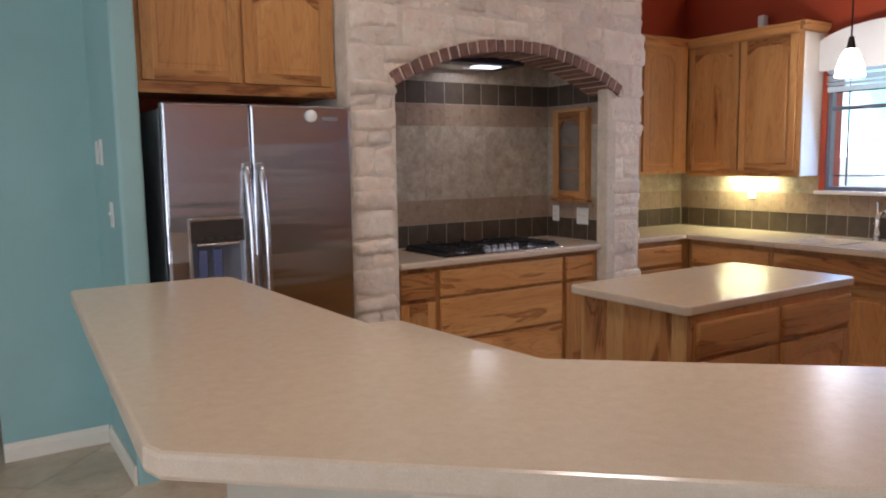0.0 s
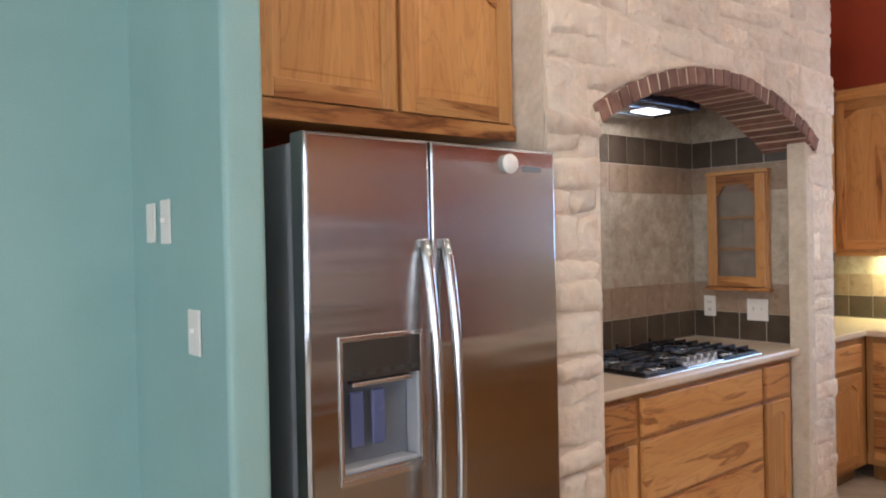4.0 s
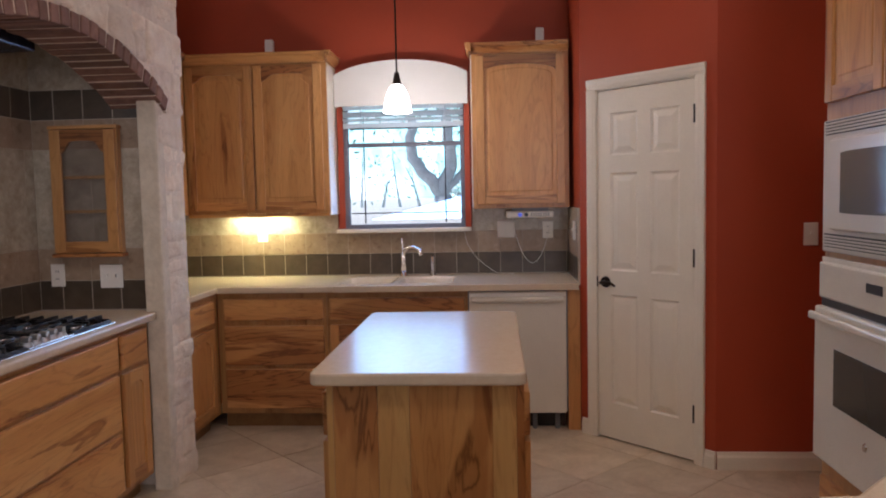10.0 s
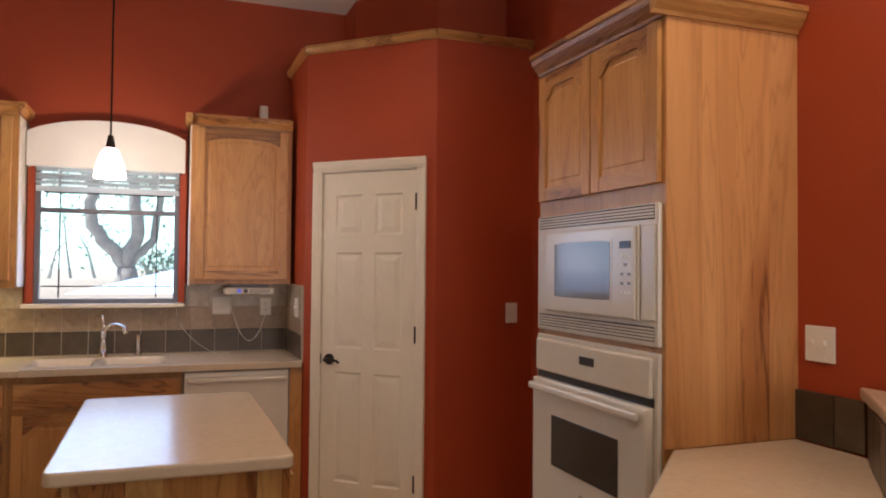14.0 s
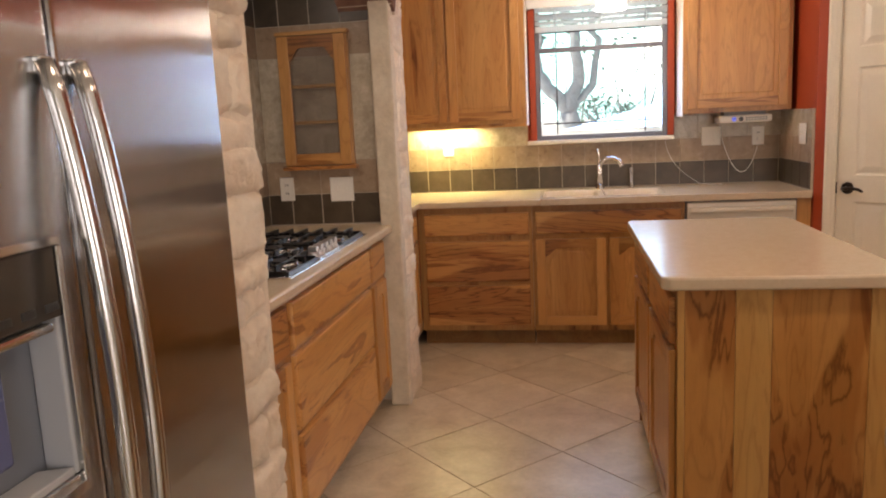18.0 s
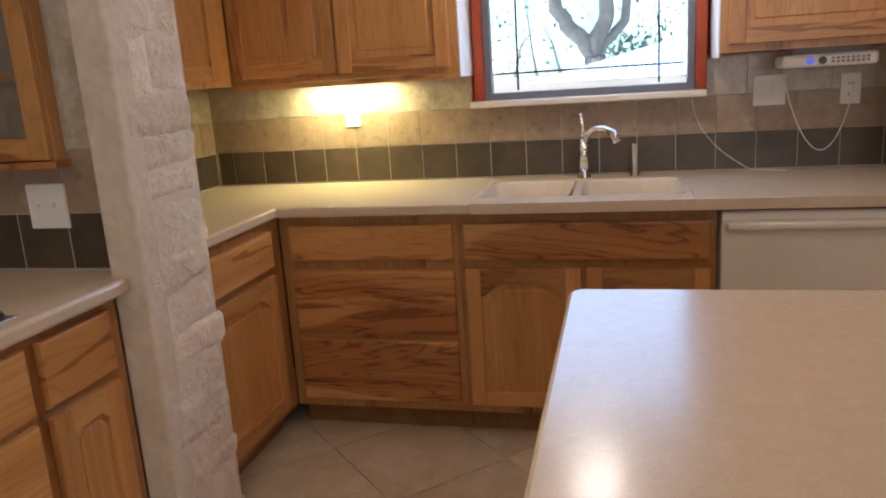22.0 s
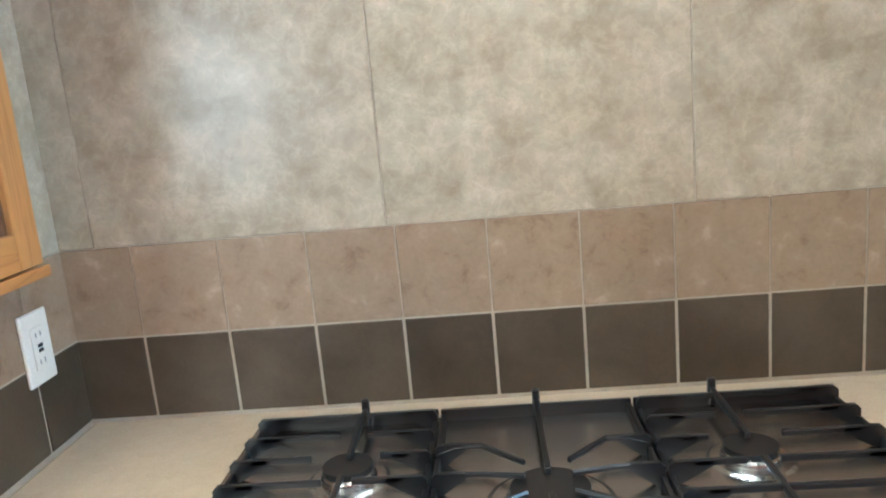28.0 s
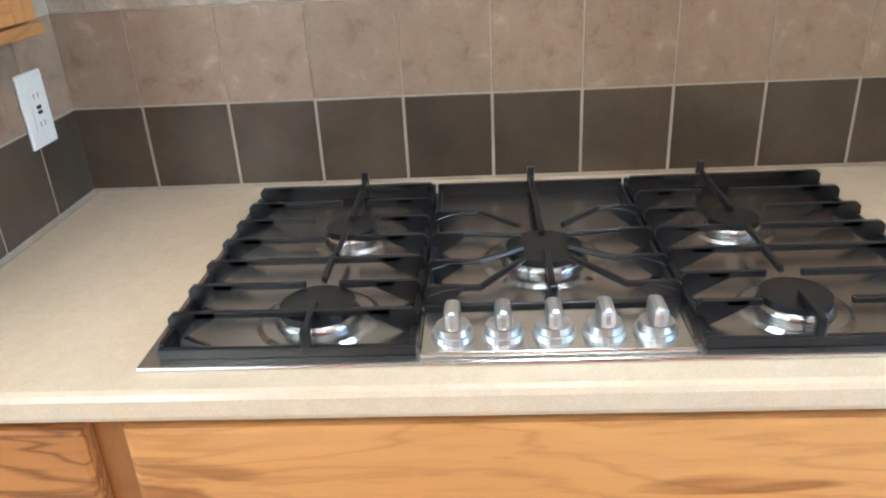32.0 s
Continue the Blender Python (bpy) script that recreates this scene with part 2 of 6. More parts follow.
def paint(name, colour, rough=0.6, texture=0.25):
    lo, hi = tuple(c * 0.93 for c in colour), tuple(min(1, c * 1.06) for c in colour)
    return mottled(name, [(0.3, lo), (0.7, hi)], 1.6, rough, None, texture, 260, rand=0)


RED = paint("brick_red_wall_paint", (0.40, 0.055, 0.014), 0.62)
TEAL = paint("teal_wall_paint", (0.31, 0.49, 0.46), 0.55)
TAN = paint("tan_wall_paint", (0.50, 0.385, 0.225), 0.6)
CREAM = paint("cream_wall_paint", (0.62, 0.55, 0.43), 0.6)
CEILING = paint("ceiling_paint", (0.80, 0.77, 0.71), 0.8)
WHITE = paint("white_trim_paint", (0.84, 0.77, 0.64), 0.35, 0.05)
APPLIANCE = paint("white_enamel", (0.72, 0.67, 0.58), 0.22, 0.0)
PLASTIC = paint("white_plastic", (0.86, 0.83, 0.76), 0.4, 0.0)
SHADE = paint("valance_fabric", (0.80, 0.78, 0.72), 0.9, 0.3)


def plain(name, colour, rough, metallic=0.0, emission=None, strength=0.0):
    m, n, l, b = material(name)
    v = coords(n, l)
    f = noise_tex(n, l, v, 45, 3)
    rr = n.new("ShaderNodeMapRange")
    rr.inputs[3].default_value, rr.inputs[4].default_value = rough * 0.8, min(1, rough * 1.25)
    l.new(f, rr.inputs[0])
    l.new(rr.outputs[0], b.inputs["Roughness"])
    b.inputs["Base Color"].default_value = (*colour, 1)
    b.inputs["Metallic"].default_value = metallic
    if emission:
        b.inputs["Emission Color"].default_value = (*emission, 1)
        b.inputs["Emission Strength"].default_value = strength
    return m


CHROME = plain("polished_chrome", (0.78, 0.78, 0.78), 0.10, 1.0)
BRONZE = plain("oil_rubbed_bronze", (0.035, 0.026, 0.022), 0.35, 0.8)
IRON = plain("cast_iron", (0.009, 0.009, 0.010), 0.30)
BLACK = plain("black_plastic", (0.015, 0.015, 0.017), 0.3)
HOOD = plain("black_enamel", (0.016, 0.015, 0.024), 0.25)
GREY = plain("grey_enamel", (0.20, 0.21, 0.225), 0.4)
SCREEN = plain("dark_oven_glass", (0.05, 0.043, 0.037), 0.16)
SCREEN.node_tree.nodes["Principled BSDF"].inputs["Specular IOR Level"].default_value = 0.45
MESH_GLASS = plain("grey_meshed_door_glass", (0.16, 0.155, 0.15), 0.08)
MESH_GLASS.node_tree.nodes["Principled BSDF"].inputs["Specular IOR Level"].default_value = 0.25
SASH = plain("grey_window_sash", (0.15, 0.15, 0.175), 0.4)
# lighter copy of the liner grey: light falling into the recess, painted as colour
LINER_LIT = plain("lit_dispenser_liner", (0.42, 0.43, 0.45), 0.3)
LINER = plain("dispenser_liner", (0.17, 0.185, 0.22), 0.3)
DULL = plain("dull_burner_steel", (0.46, 0.455, 0.45), 0.24, 1.0)
LEAD = plain("dark_glazing_bar", (0.03, 0.028, 0.026), 0.5)
BLUE = plain("blue_led", (0.05, 0.09, 0.5), 0.3, 0.0, (0.12, 0.2, 1.0), 0.6)
PADDLE = plain("dispenser_paddle", (0.10, 0.12, 0.24), 0.25)
BULB = plain("lit_bulb_glass", (1, 0.95, 0.85), 0.3, 0.0, (1.0, 0.95, 0.85), 30.0)
LENS = plain("lit_lamp_lens", (1, 1, 1), 0.3, 0.0, (0.93, 0.96, 1.0), 4.0)
TUBE = plain("lit_lamp_tube", (1, 0.9, 0.6), 0.3, 0.0, (1.0, 0.86, 0.45), 4.0)

# brushed stainless steel: fine horizontal scratches
STEEL, n, l, b = material("brushed_stainless_steel")
v = coords(n, l, (160, 160, 1.2))
f = noise_tex(n, l, v, 3, 4)
l.new(ramp(n, l, f, [(0.3, (0.45, 0.45, 0.455)), (0.7, (0.52, 0.52, 0.525))]), b.inputs["Base Color"])
b.inputs["Metallic"].default_value = 1.0
rr = n.new("ShaderNodeMapRange")
rr.inputs[3].default_value, rr.inputs[4].default_value = 0.145, 0.19
l.new(f, rr.inputs[0])
l.new(rr.outputs[0], b.inputs["Roughness"])
b.inputs["Anisotropic"].default_value = 1.0
wave = noise_tex(n, l, coords(n, l, (0.8, 0.8, 7.0)), 1.6, 1)
bump(n, l, b, wave, 0.6, 0.004)
HANDLE_STEEL = plain("satin_handle_steel", (0.60, 0.59, 0.58), 0.2, 1.0)
COOK_STEEL = plain("satin_steel", (0.66, 0.65, 0.63), 0.24, 1.0)

SATIN = plain("satin_knob_metal", (0.55, 0.55, 0.55), 0.33, 0.9)

GLASS, n, l, b = material("clear_glass")
b.inputs["Base Color"].default_value = (0.97, 0.99, 0.98, 1)
b.inputs["Roughness"].default_value = 0.02
b.inputs["Transmission Weight"].default_value = 1.0
b.inputs["IOR"].default_value = 1.05
SEED, n, l, b = material("seeded_glass")
b.inputs["Base Color"].default_value = (0.20, 0.155, 0.125, 1)
b.inputs["Roughness"].default_value = 0.15
b.inputs["Alpha"].default_value = 0.24
b.inputs["Specular IOR Level"].default_value = 0.15
bump(n, l, b, noise_tex(n, l, coords(n, l), 160, 3), 0.5, 0.003)
FROST = plain("glowing_ribbed_glass", (0.95, 0.93, 0.88), 0.3, 0.0, (1.0, 0.96, 0.88), 22.0)
BLIND, n, l, b = material("translucent_blind")
b.inputs["Base Color"].default_value = (0.82, 0.82, 0.80, 1)
b.inputs["Roughness"].default_value = 0.8
glow = n.new("ShaderNodeBsdfTranslucent")
glow.inputs["Color"].default_value = (0.80, 0.84, 0.88, 1)
blend = n.new("ShaderNodeMixShader")
blend.inputs[0].default_value = 0.65
l.new(b.outputs[0], blend.inputs[1])
l.new(glow.outputs[0], blend.inputs[2])
l.new(blend.outputs[0], n["Material Output"].inputs["Surface"])
# the backdrop glows by itself: overexposed daylight and haze are put into its emission
BACKDROP, n, l, b = material("glowing_far_trees")
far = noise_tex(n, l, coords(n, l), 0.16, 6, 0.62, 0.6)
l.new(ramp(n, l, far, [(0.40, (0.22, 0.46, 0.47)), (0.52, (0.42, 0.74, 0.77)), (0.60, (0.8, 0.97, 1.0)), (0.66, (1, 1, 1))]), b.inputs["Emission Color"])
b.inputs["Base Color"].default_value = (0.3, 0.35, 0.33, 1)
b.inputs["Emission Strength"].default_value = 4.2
# garden colours lightened and cooled: outdoor glare and haze are painted into them
LEAF = mottled("haze_paled_leaves", [(0.3, (0.22, 0.36, 0.30)), (0.7, (0.42, 0.58, 0.50))], 3, 0.6, None, 0.0)
BARK = mottled("haze_paled_bark", [(0.3, (0.46, 0.53, 0.56)), (0.7, (0.66, 0.74, 0.77))], 8, 0.9, None, 0.8, 30)
GRASS = mottled("glare_paled_gravel", [(0.3, (0.68, 0.68, 0.64)), (0.7, (0.84, 0.84, 0.80))], 0.9, 0.95, None, 0.4, 20)


# ---- mesh helpers ----
def box(bm, x0, y0, z0, x1, y1, z1, bev=0.0):
    g = bmesh.ops.create_cube(bm, size=1)
    vs = g["verts"]
    for w in vs:
        w.co = Vector(((x0 + x1) / 2 + w.co.x * (x1 - x0), (y0 + y1) / 2 + w.co.y * (y1 - y0), (z0 + z1) / 2 + w.co.z * (z1 - z0)))
    if bev:
        es = list({e for w in vs for e in w.link_edges})
        bmesh.ops.bevel(bm, geom=es, offset=bev, segments=2, profile=0.5, affect='EDGES')
    return bm


def cbox(*a, bev=0.0):
    return box(bmesh.new(), *a, bev=bev)


def prism(bm, pts, z0, z1, bev=0.0):
    """An upright prism over a polygon in plan."""
    lo = [bm.verts.new((x, y, z0)) for x, y in pts]
    hi = [bm.verts.new((x, y, z1)) for x, y in pts]
    k = len(pts)
    bm.faces.new(hi)
    bm.faces.new(lo[::-1])
    for i in range(k):
        bm.faces.new((lo[i], lo[(i + 1) % k], hi[(i + 1) % k], hi[i]))
    bmesh.ops.recalc_face_normals(bm, faces=bm.faces[:])
    if bev:
        es = [e for e in bm.edges if e.verts[0].co.z == e.verts[1].co.z or len(pts) < 14]
        bmesh.ops.bevel(bm, geom=es, offset=bev, segments=2, profile=0.5, affect='EDGES')
    return bm


def strip(bm, xs, lo, hi, y0, y1, inset=0.0):
    """A solid between two curves z = lo(x) and z = hi(x), from y0 (front) to y1; inset slopes its front edge."""
    rows = []
    x_a, x_b = xs[0], xs[-1]
    for x in xs:
        xi = min(max(x, x_a + inset), x_b - inset)
        a, c = lo(x), hi(x)
        rows.append([bm.verts.new(p) for p in ((xi, y0, a + inset), (xi, y0, c - inset), (x, y1, c), (x, y1, a))])
    for r, s in zip(rows, rows[1:]):
        for i in range(4):
            bm.faces.new((r[i], r[(i + 1) % 4], s[(i + 1) % 4], s[i]))
    bm.faces.new(rows[0][::-1])
    bm.faces.new(rows[-1])
    bmesh.ops.recalc_face_normals(bm, faces=bm.faces[:])
    return bm


def cyl(bm, base, axis, r0, r1, length, seg=16):
    q = Vector(axis).to_track_quat('Z', 'Y').to_matrix().to_4x4()
    m = Matrix.Translation(base) @ q @ Matrix.Translation((0, 0, length / 2))
    bmesh.ops.create_cone(bm, cap_ends=True, segments=seg, radius1=r0, radius2=r1, depth=length, matrix=m)
    return bm


def tube(bm, pts, r, seg=8):
    """A round bar along a line of points."""
    pts = [Vector(p) for p in pts]
    run = pts[-1] - pts[0]
    ref = Vector([1.0 if k == min(range(3), key=lambda a: abs(run[a])) else 0.0 for k in range(3)])
    rings = []
    for i, p in enumerate(pts):
        d = (pts[min(i + 1, len(pts) - 1)] - pts[max(i - 1, 0)]).normalized()
        side = d.cross(ref).normalized()
        q = Matrix((side, d.cross(side), d)).transposed()
        rr = r[i] if isinstance(r, (list, tuple)) else r
        rings.append([bm.verts.new(p + q @ Vector((math.cos(2 * math.pi * k / seg) * rr, math.sin(2 * math.pi * k / seg) * rr, 0))) for k in range(seg)])
    for a, c in zip(rings, rings[1:]):
        for k in range(seg):
            bm.faces.new((a[k], a[(k + 1) % seg], c[(k + 1) % seg], c[k]))
    bm.faces.new(rings[0][::-1])
    bm.faces.new(rings[-1])
    bmesh.ops.recalc_face_normals(bm, faces=bm.faces[:])
    return bm


def mesh_of(name, bm, mat, smooth=False):
    me = bpy.data.meshes.new(name)
    if smooth:
        for f in bm.faces:
            f.smooth = True
    bm.to_mesh(me)
    bm.free()
    me.materials.append(mat)
    return me


def part(name, bm, mat, parent, label="", smooth=False):
    ob = new(name, mesh_of(name, bm, mat, smooth))
    ob.parent = parent
    if parent.type == 'EMPTY':
        ob.matrix_parent_inverse = Matrix.Translation(-parent.location)
    return tagged(ob, label)


def thing(name, at, label, category, group="", kind=""):
    ob = new(name)
    ob.empty_display_size = 0.1
    ob.location = at
    return tagged(ob, label, category, group, kind)


def solo(name, bm, mat, label, category, group="", kind="", smooth=False):
    ob = new(name, mesh_of(name, bm, mat, smooth))
    return tagged(ob, label, category, group, kind)


def facing(o, turn):
    """The pose of a front whose local x runs along its width, -y outwards and z up."""
    return pose(*o, 0, 0, turn)


def moved(bm, m):
    bmesh.ops.transform(bm, matrix=m, verts=bm.verts[:])
    return bm


# ---- structure ----
H = 3.27                      # ceiling height
X_SINK, Y_BACK, Y_SOUTH = 3.06, 0.0, -4.06
ARCH_X, ARCH_HALF, ARCH_TOP, ARCH_SPRING = 0.70, 0.89, 2.205, 1.965
ARCH_R = (ARCH_HALF ** 2 + (ARCH_TOP - ARCH_SPRING) ** 2) / (2 * (ARCH_TOP - ARCH_SPRING))


def arch(x, r=None):
    r = r or ARCH_R
    return ARCH_TOP - ARCH_R + math.sqrt(max(r * r - (x - ARCH_X) ** 2, 0))


def wall(name, boxes, mat, label):
    bm = bmesh.new()
    for bx in boxes:
        box(bm, *bx)
    return solo(name, bm, mat, label, "wall", kind="structure")


bm = bmesh.new()
gx = [-60, -20, 3.3, 4, 4.7, 5.4, 6.1, 6.8, 7.5, 8.2, 9, 10, 12, 16, 24, 40, 62]
grid = [[bm.verts.new((x, y, -0.45 + 1.72 * min(1.0, max(0.0, (x - 3.6) / 5.0)) ** 0.8 + (0.05 * noise.noise((x, y, 0)) if x > 4 else 0))) for y in [-60 + 4 * k for k in range(31)]] for x in gx]
for i in range(len(gx) - 1):
    for k in range(30):
        bm.faces.new((grid[i][k], grid[i + 1][k], grid[i + 1][k + 1], grid[i][k + 1]))
ground = solo("ground", bm, GRASS, "sunlit gravel bank rising behind the house, paled for glare", "ground", kind="structure", smooth=True)
solo("backdrop", cbox(60, -60, -1, 60.2, 60, 45), BACKDROP, "glowing backdrop with haze and far foliage painted in its emission", "backdrop", kind="structure")
floor = solo("floor", cbox(-6.6, -9.1, -0.12, 3.2, 2.6, -0.006), FLOOR_GROUT, "grouted bed of the beige tile floor", "floor", kind="structure")
ceiling = solo("ceiling", cbox(-6.6, -9.1, H, 3.2, 0.39, H + 0.12), CEILING, "plain off-white painted ceiling", "ceiling", kind="structure")

wall_north = wall("wall_north", [(-1.472, 0.0, 0, 3.2, 0.12, H)], RED, "brick-red painted kitchen wall behind the stove alcove")
# sink wall with its window opening
WY0, WY1, WZ0, WZ1 = -2.13, -1.30, 1.240, 2.30
wall_east = wall("wall_east", [(X_SINK, WY1, 0, 3.2, 0.0, H), (X_SINK, -4.18, 0, 3.2, WY0, H), (X_SINK, WY0, 0, 3.2, WY1, WZ0), (X_SINK, WY0, WZ1, 3.2, WY1, H)],
                 RED, "brick-red painted wall above the sink")
wall_south = wall("wall_south", [(-0.85, -4.18, 0, X_SINK, Y_SOUTH, H)], RED, "brick-red painted wall behind the oven tower")

# pantry: a corner closet lower than the ceiling, with a ledge on top
PANTRY_H = 2.80
P0, P1 = Vector((2.419, -2.841, 0)), Vector((1.801, -3.459, 0))
wall_pantry_1 = wall("wall_pantry_1", [(2.419, -2.94, 0, X_SINK, -2.841, PANTRY_H)], RED, "short brick-red wall at the end of the sink counter")
wall_pantry_2 = wall("wall_pantry_2", [(1.801, Y_SOUTH, 0, 1.90, -3.459, PANTRY_H)], RED, "brick-red pantry wall facing the island")
DOOR_M = facing((P0 + P1) / 2, -135) @ Matrix.Diagonal((1.03, 1, 1.004, 1))
bm = bmesh.new()
for bx in ((-0.4243, 0, 0, -0.33, 0.1, 2.05), (0.33, 0, 0, 0.4243, 0.1, 2.05), (-0.4243, 0, 2.05, 0.4243, 0.1, PANTRY_H)):
    box(bm, *bx)
wall_pantry_3 = solo("wall_pantry_3", moved(bm, DOOR_M), RED, "diagonal brick-red wall around the pantry door", "wall", kind="structure")
bm = prism(bmesh.new(), [(3.06, -2.841), (2.419, -2.841), (1.801, -3.459), (1.801, -4.06), (3.06, -4.06)], PANTRY_H, PANTRY_H + 0.03)
solo("pantry_ledge", bm, RED, "painted ledge on top of the pantry", "ledge", kind="structure")
bm = prism(bmesh.new(), [(3.06, -3.22), (2.76, -3.22), (2.18, -3.60), (2.18, -4.06), (3.06, -4.06)], PANTRY_H + 0.03, H)
solo("wall_pantry_4", bm, RED, "set-back brick-red wall above the pantry ledge", "wall", kind="structure")
crown = thing("crown_moulding", (2.2, -3.2, PANTRY_H), "stained wood crown moulding along the pantry top", "moulding", kind="structure")


def crown_run(parent, a, c, out, z, mat, h=0.085, d=0.075, back=0.0):
    """A crown moulding from a to c in plan, growing outwards as it rises."""
    a, c, out = Vector((*a, z)), Vector((*c, z)), Vector((*out, 0)).normalized()
    prof = [(back, 0), (0.012, 0), (0.016, 0.012), (0.03, 0.022), (0.05, 0.045), (d - 0.008, 0.062), (d, 0.066), (d, h), (back, h)]
    prof = [(p * (d / 0.075) if p > 0 else p, q * (h / 0.085)) for p, q in prof]
    bm = bmesh.new()
    rings = []
    for end in (a, c):
        rings.append([bm.verts.new(end + out * p + Vector((0, 0, q))) for p, q in prof])
    k = len(prof)
    for i in range(k):
        bm.faces.new((rings[0][i], rings[0][(i + 1) % k], rings[1][(i + 1) % k], rings[1][i]))
    bm.faces.new(rings[0][::-1])
    bm.faces.new(rings[1])
    bmesh.ops.recalc_face_normals(bm, faces=bm.faces[:])
    return part("crown", bm, mat, parent)


crown_run(crown, (3.05, -2.840), (2.419, -2.840), (0, 1), PANTRY_H - 0.03, WOOD_X, 0.060, 0.048)
crown_run(crown, (2.419, -2.839), (1.799, -3.459), (-1, 1), PANTRY_H - 0.03, WOOD_X, 0.0605, 0.049)
crown_run(crown, (1.800, -3.449), (1.800, -4.05), (-1, 0), PANTRY_H - 0.03, WOOD_Y, 0.060, 0.048)

# teal wall stub beside the refrigerator, and the teal wall with the arched opening
bm = cbox(-1.583, -0.70, 0, -1.473, 0.0, H)
es = [e for e in bm.edges if abs(e.verts[0].co.z - e.verts[1].co.z) > 1 and e.verts[0].co.y < -0.6]
bmesh.ops.bevel(bm, geom=es, offset=0.02, segments=4, profile=0.5, affect='EDGES')
wall_stub = solo("wall_stub", bm, TEAL, "teal painted wall end beside the refrigerator", "wall", kind="structure")
AX0, AX1 = -3.27, -2.095


def way_top(x):
    return 2.31 + 0.125 * math.sqrt(max(0.0, 1 - ((x - (AX0 + AX1) / 2) / ((AX1 - AX0) / 2)) ** 2))


bm = bmesh.new()
box(bm, AX1, 0.0, 0, -1.473, 0.12, H)
box(bm, -6.5, 0.0, 0, AX0, 0.12, H)
strip(bm, [AX0 + (AX1 - AX0) * k / 32 for k in range(33)], way_top, lambda x: H, 0.0, 0.12)
wall_teal = solo("wall_teal", bm, TEAL, "teal painted wall with an arched opening to the hall", "wall", kind="structure")
# hall behind the arch
wall_hall = wall("wall_hall", [(-6.5, 1.25, 0, -1.0, 1.37, 2.7), (-1.12, 0.12, 0, -1.0, 1.25, 2.7), (-6.5, 0.12, 0, -6.38, 1.25, 2.7)], TAN, "tan painted hall wall seen through the arch")
solo("ceiling_hall", cbox(-6.5, 0.12, 2.62, -1.12, 1.25, 2.70), CEILING, "plain hall ceiling", "ceiling", kind="structure")
# living room around the walker, with the windows that light it
wall("wall_west", [(-6.62, -9.1, 0, -6.5, -4.9, H), (-6.62, -2.3, 0, -6.5, 1.37, H), (-6.62, -4.9, 0, -6.5, -2.3, 0.4), (-6.62, -4.9, 2.5, -6.5, -2.3, H)], CREAM, "cream living-room wall with a window")
wall("wall_far_south", [(-6.5, -9.12, 0, -5.2, -9.0, H), (-2.0, -9.12, 0, 3.2, -9.0, H), (-5.2, -9.12, 0, -2.0, -9.0, 0.35), (-5.2, -9.12, 2.55, -2.0, -9.0, H)], CREAM, "cream living-room wall with wide windows")
wall("wall_far_east", [(3.06, -9.0, 0, 3.2, -4.18, H)], CREAM, "plain cream living-room wall")

# baseboards
base = thing("baseboard", (0, 0, 0), "white painted baseboard along the walls", "baseboard", kind="structure")


def skirting(a, c, out, h=0.095):
    a, c, o = Vector((*a, 0)), Vector((*c, 0)), Vector((*out, 0)).normalized()
    bm = bmesh.new()
    prof = [(0, 0), (0.015, 0), (0.015, h * 0.7), (0.010, h * 0.82), (0.008, h), (0, h)]
    rings = [[bm.verts.new(end + o * p + Vector((0, 0, q))) for p, q in prof] for end in (a, c)]
    for i in range(6):
        bm.faces.new((rings[0][i], rings[0][(i + 1) % 6], rings[1][(i + 1) % 6], rings[1][i]))
    bm.faces.new(rings[0][::-1])
    bm.faces.new(rings[1])
    bmesh.ops.recalc_face_normals(bm, faces=bm.faces[:])
    part("skirting_board", bm, WHITE, base)


skirting((AX1 + 0.002, -0.002), (-1.598, -0.002), (0, -1))
skirting((-1.585, -0.02), (-1.585, -0.69), (-1, 0))
skirting((-6.3, 1.248), (-1.13, 1.248), (0, -1))
skirting((1.799, -3.465), (1.799, -4.05), (-1, 0))
skirting((2.419 - 0.008, -2.841 - 0.008), (2.414 - 0.035, -2.841 - 0.04), (-1, 1))
skirting((1.801 + 0.0385, -3.459 + 0.0405), (1.801 - 0.004, -3.459 - 0.002), (-1, 1))

# ---- stone stove alcove ----
Y_STONE = -0.685
bm = bmesh.new()
box(bm, -0.42, Y_STONE, 0, -0.15, -0.002, H)
box(bm, 1.545, Y_STONE, 0, 1.775, -0.002, H)
alcove = solo("wall_stone", bm, MORTAR, "rough cream limestone wall with an arched stove alcove", "wall", kind="structure")
bm = strip(bmesh.new(), [-0.15 + 1.695 * k / 40 for k in range(41)], lambda x: arch(x, ARCH_R - 0.005), lambda x: H, Y_STONE, -0.43)
part("header", bm, MORTAR, alcove)
part("alcove_top", cbox(-0.15, -0.43, 2.36, 1.545, -0.002, 2.42), PLASTER, alcove, "shadowed plaster top of the alcove")
part("jamb", cbox(1.462, -0.692, 0, 1.545, -0.595, 1.955, bev=0.008), PLASTER, alcove, "smooth beige plaster jamb")
part("side_plaster", cbox(-0.426, -0.67, 0, -0.4205, -0.003, H), PLASTER, alcove, "smooth beige plaster return")


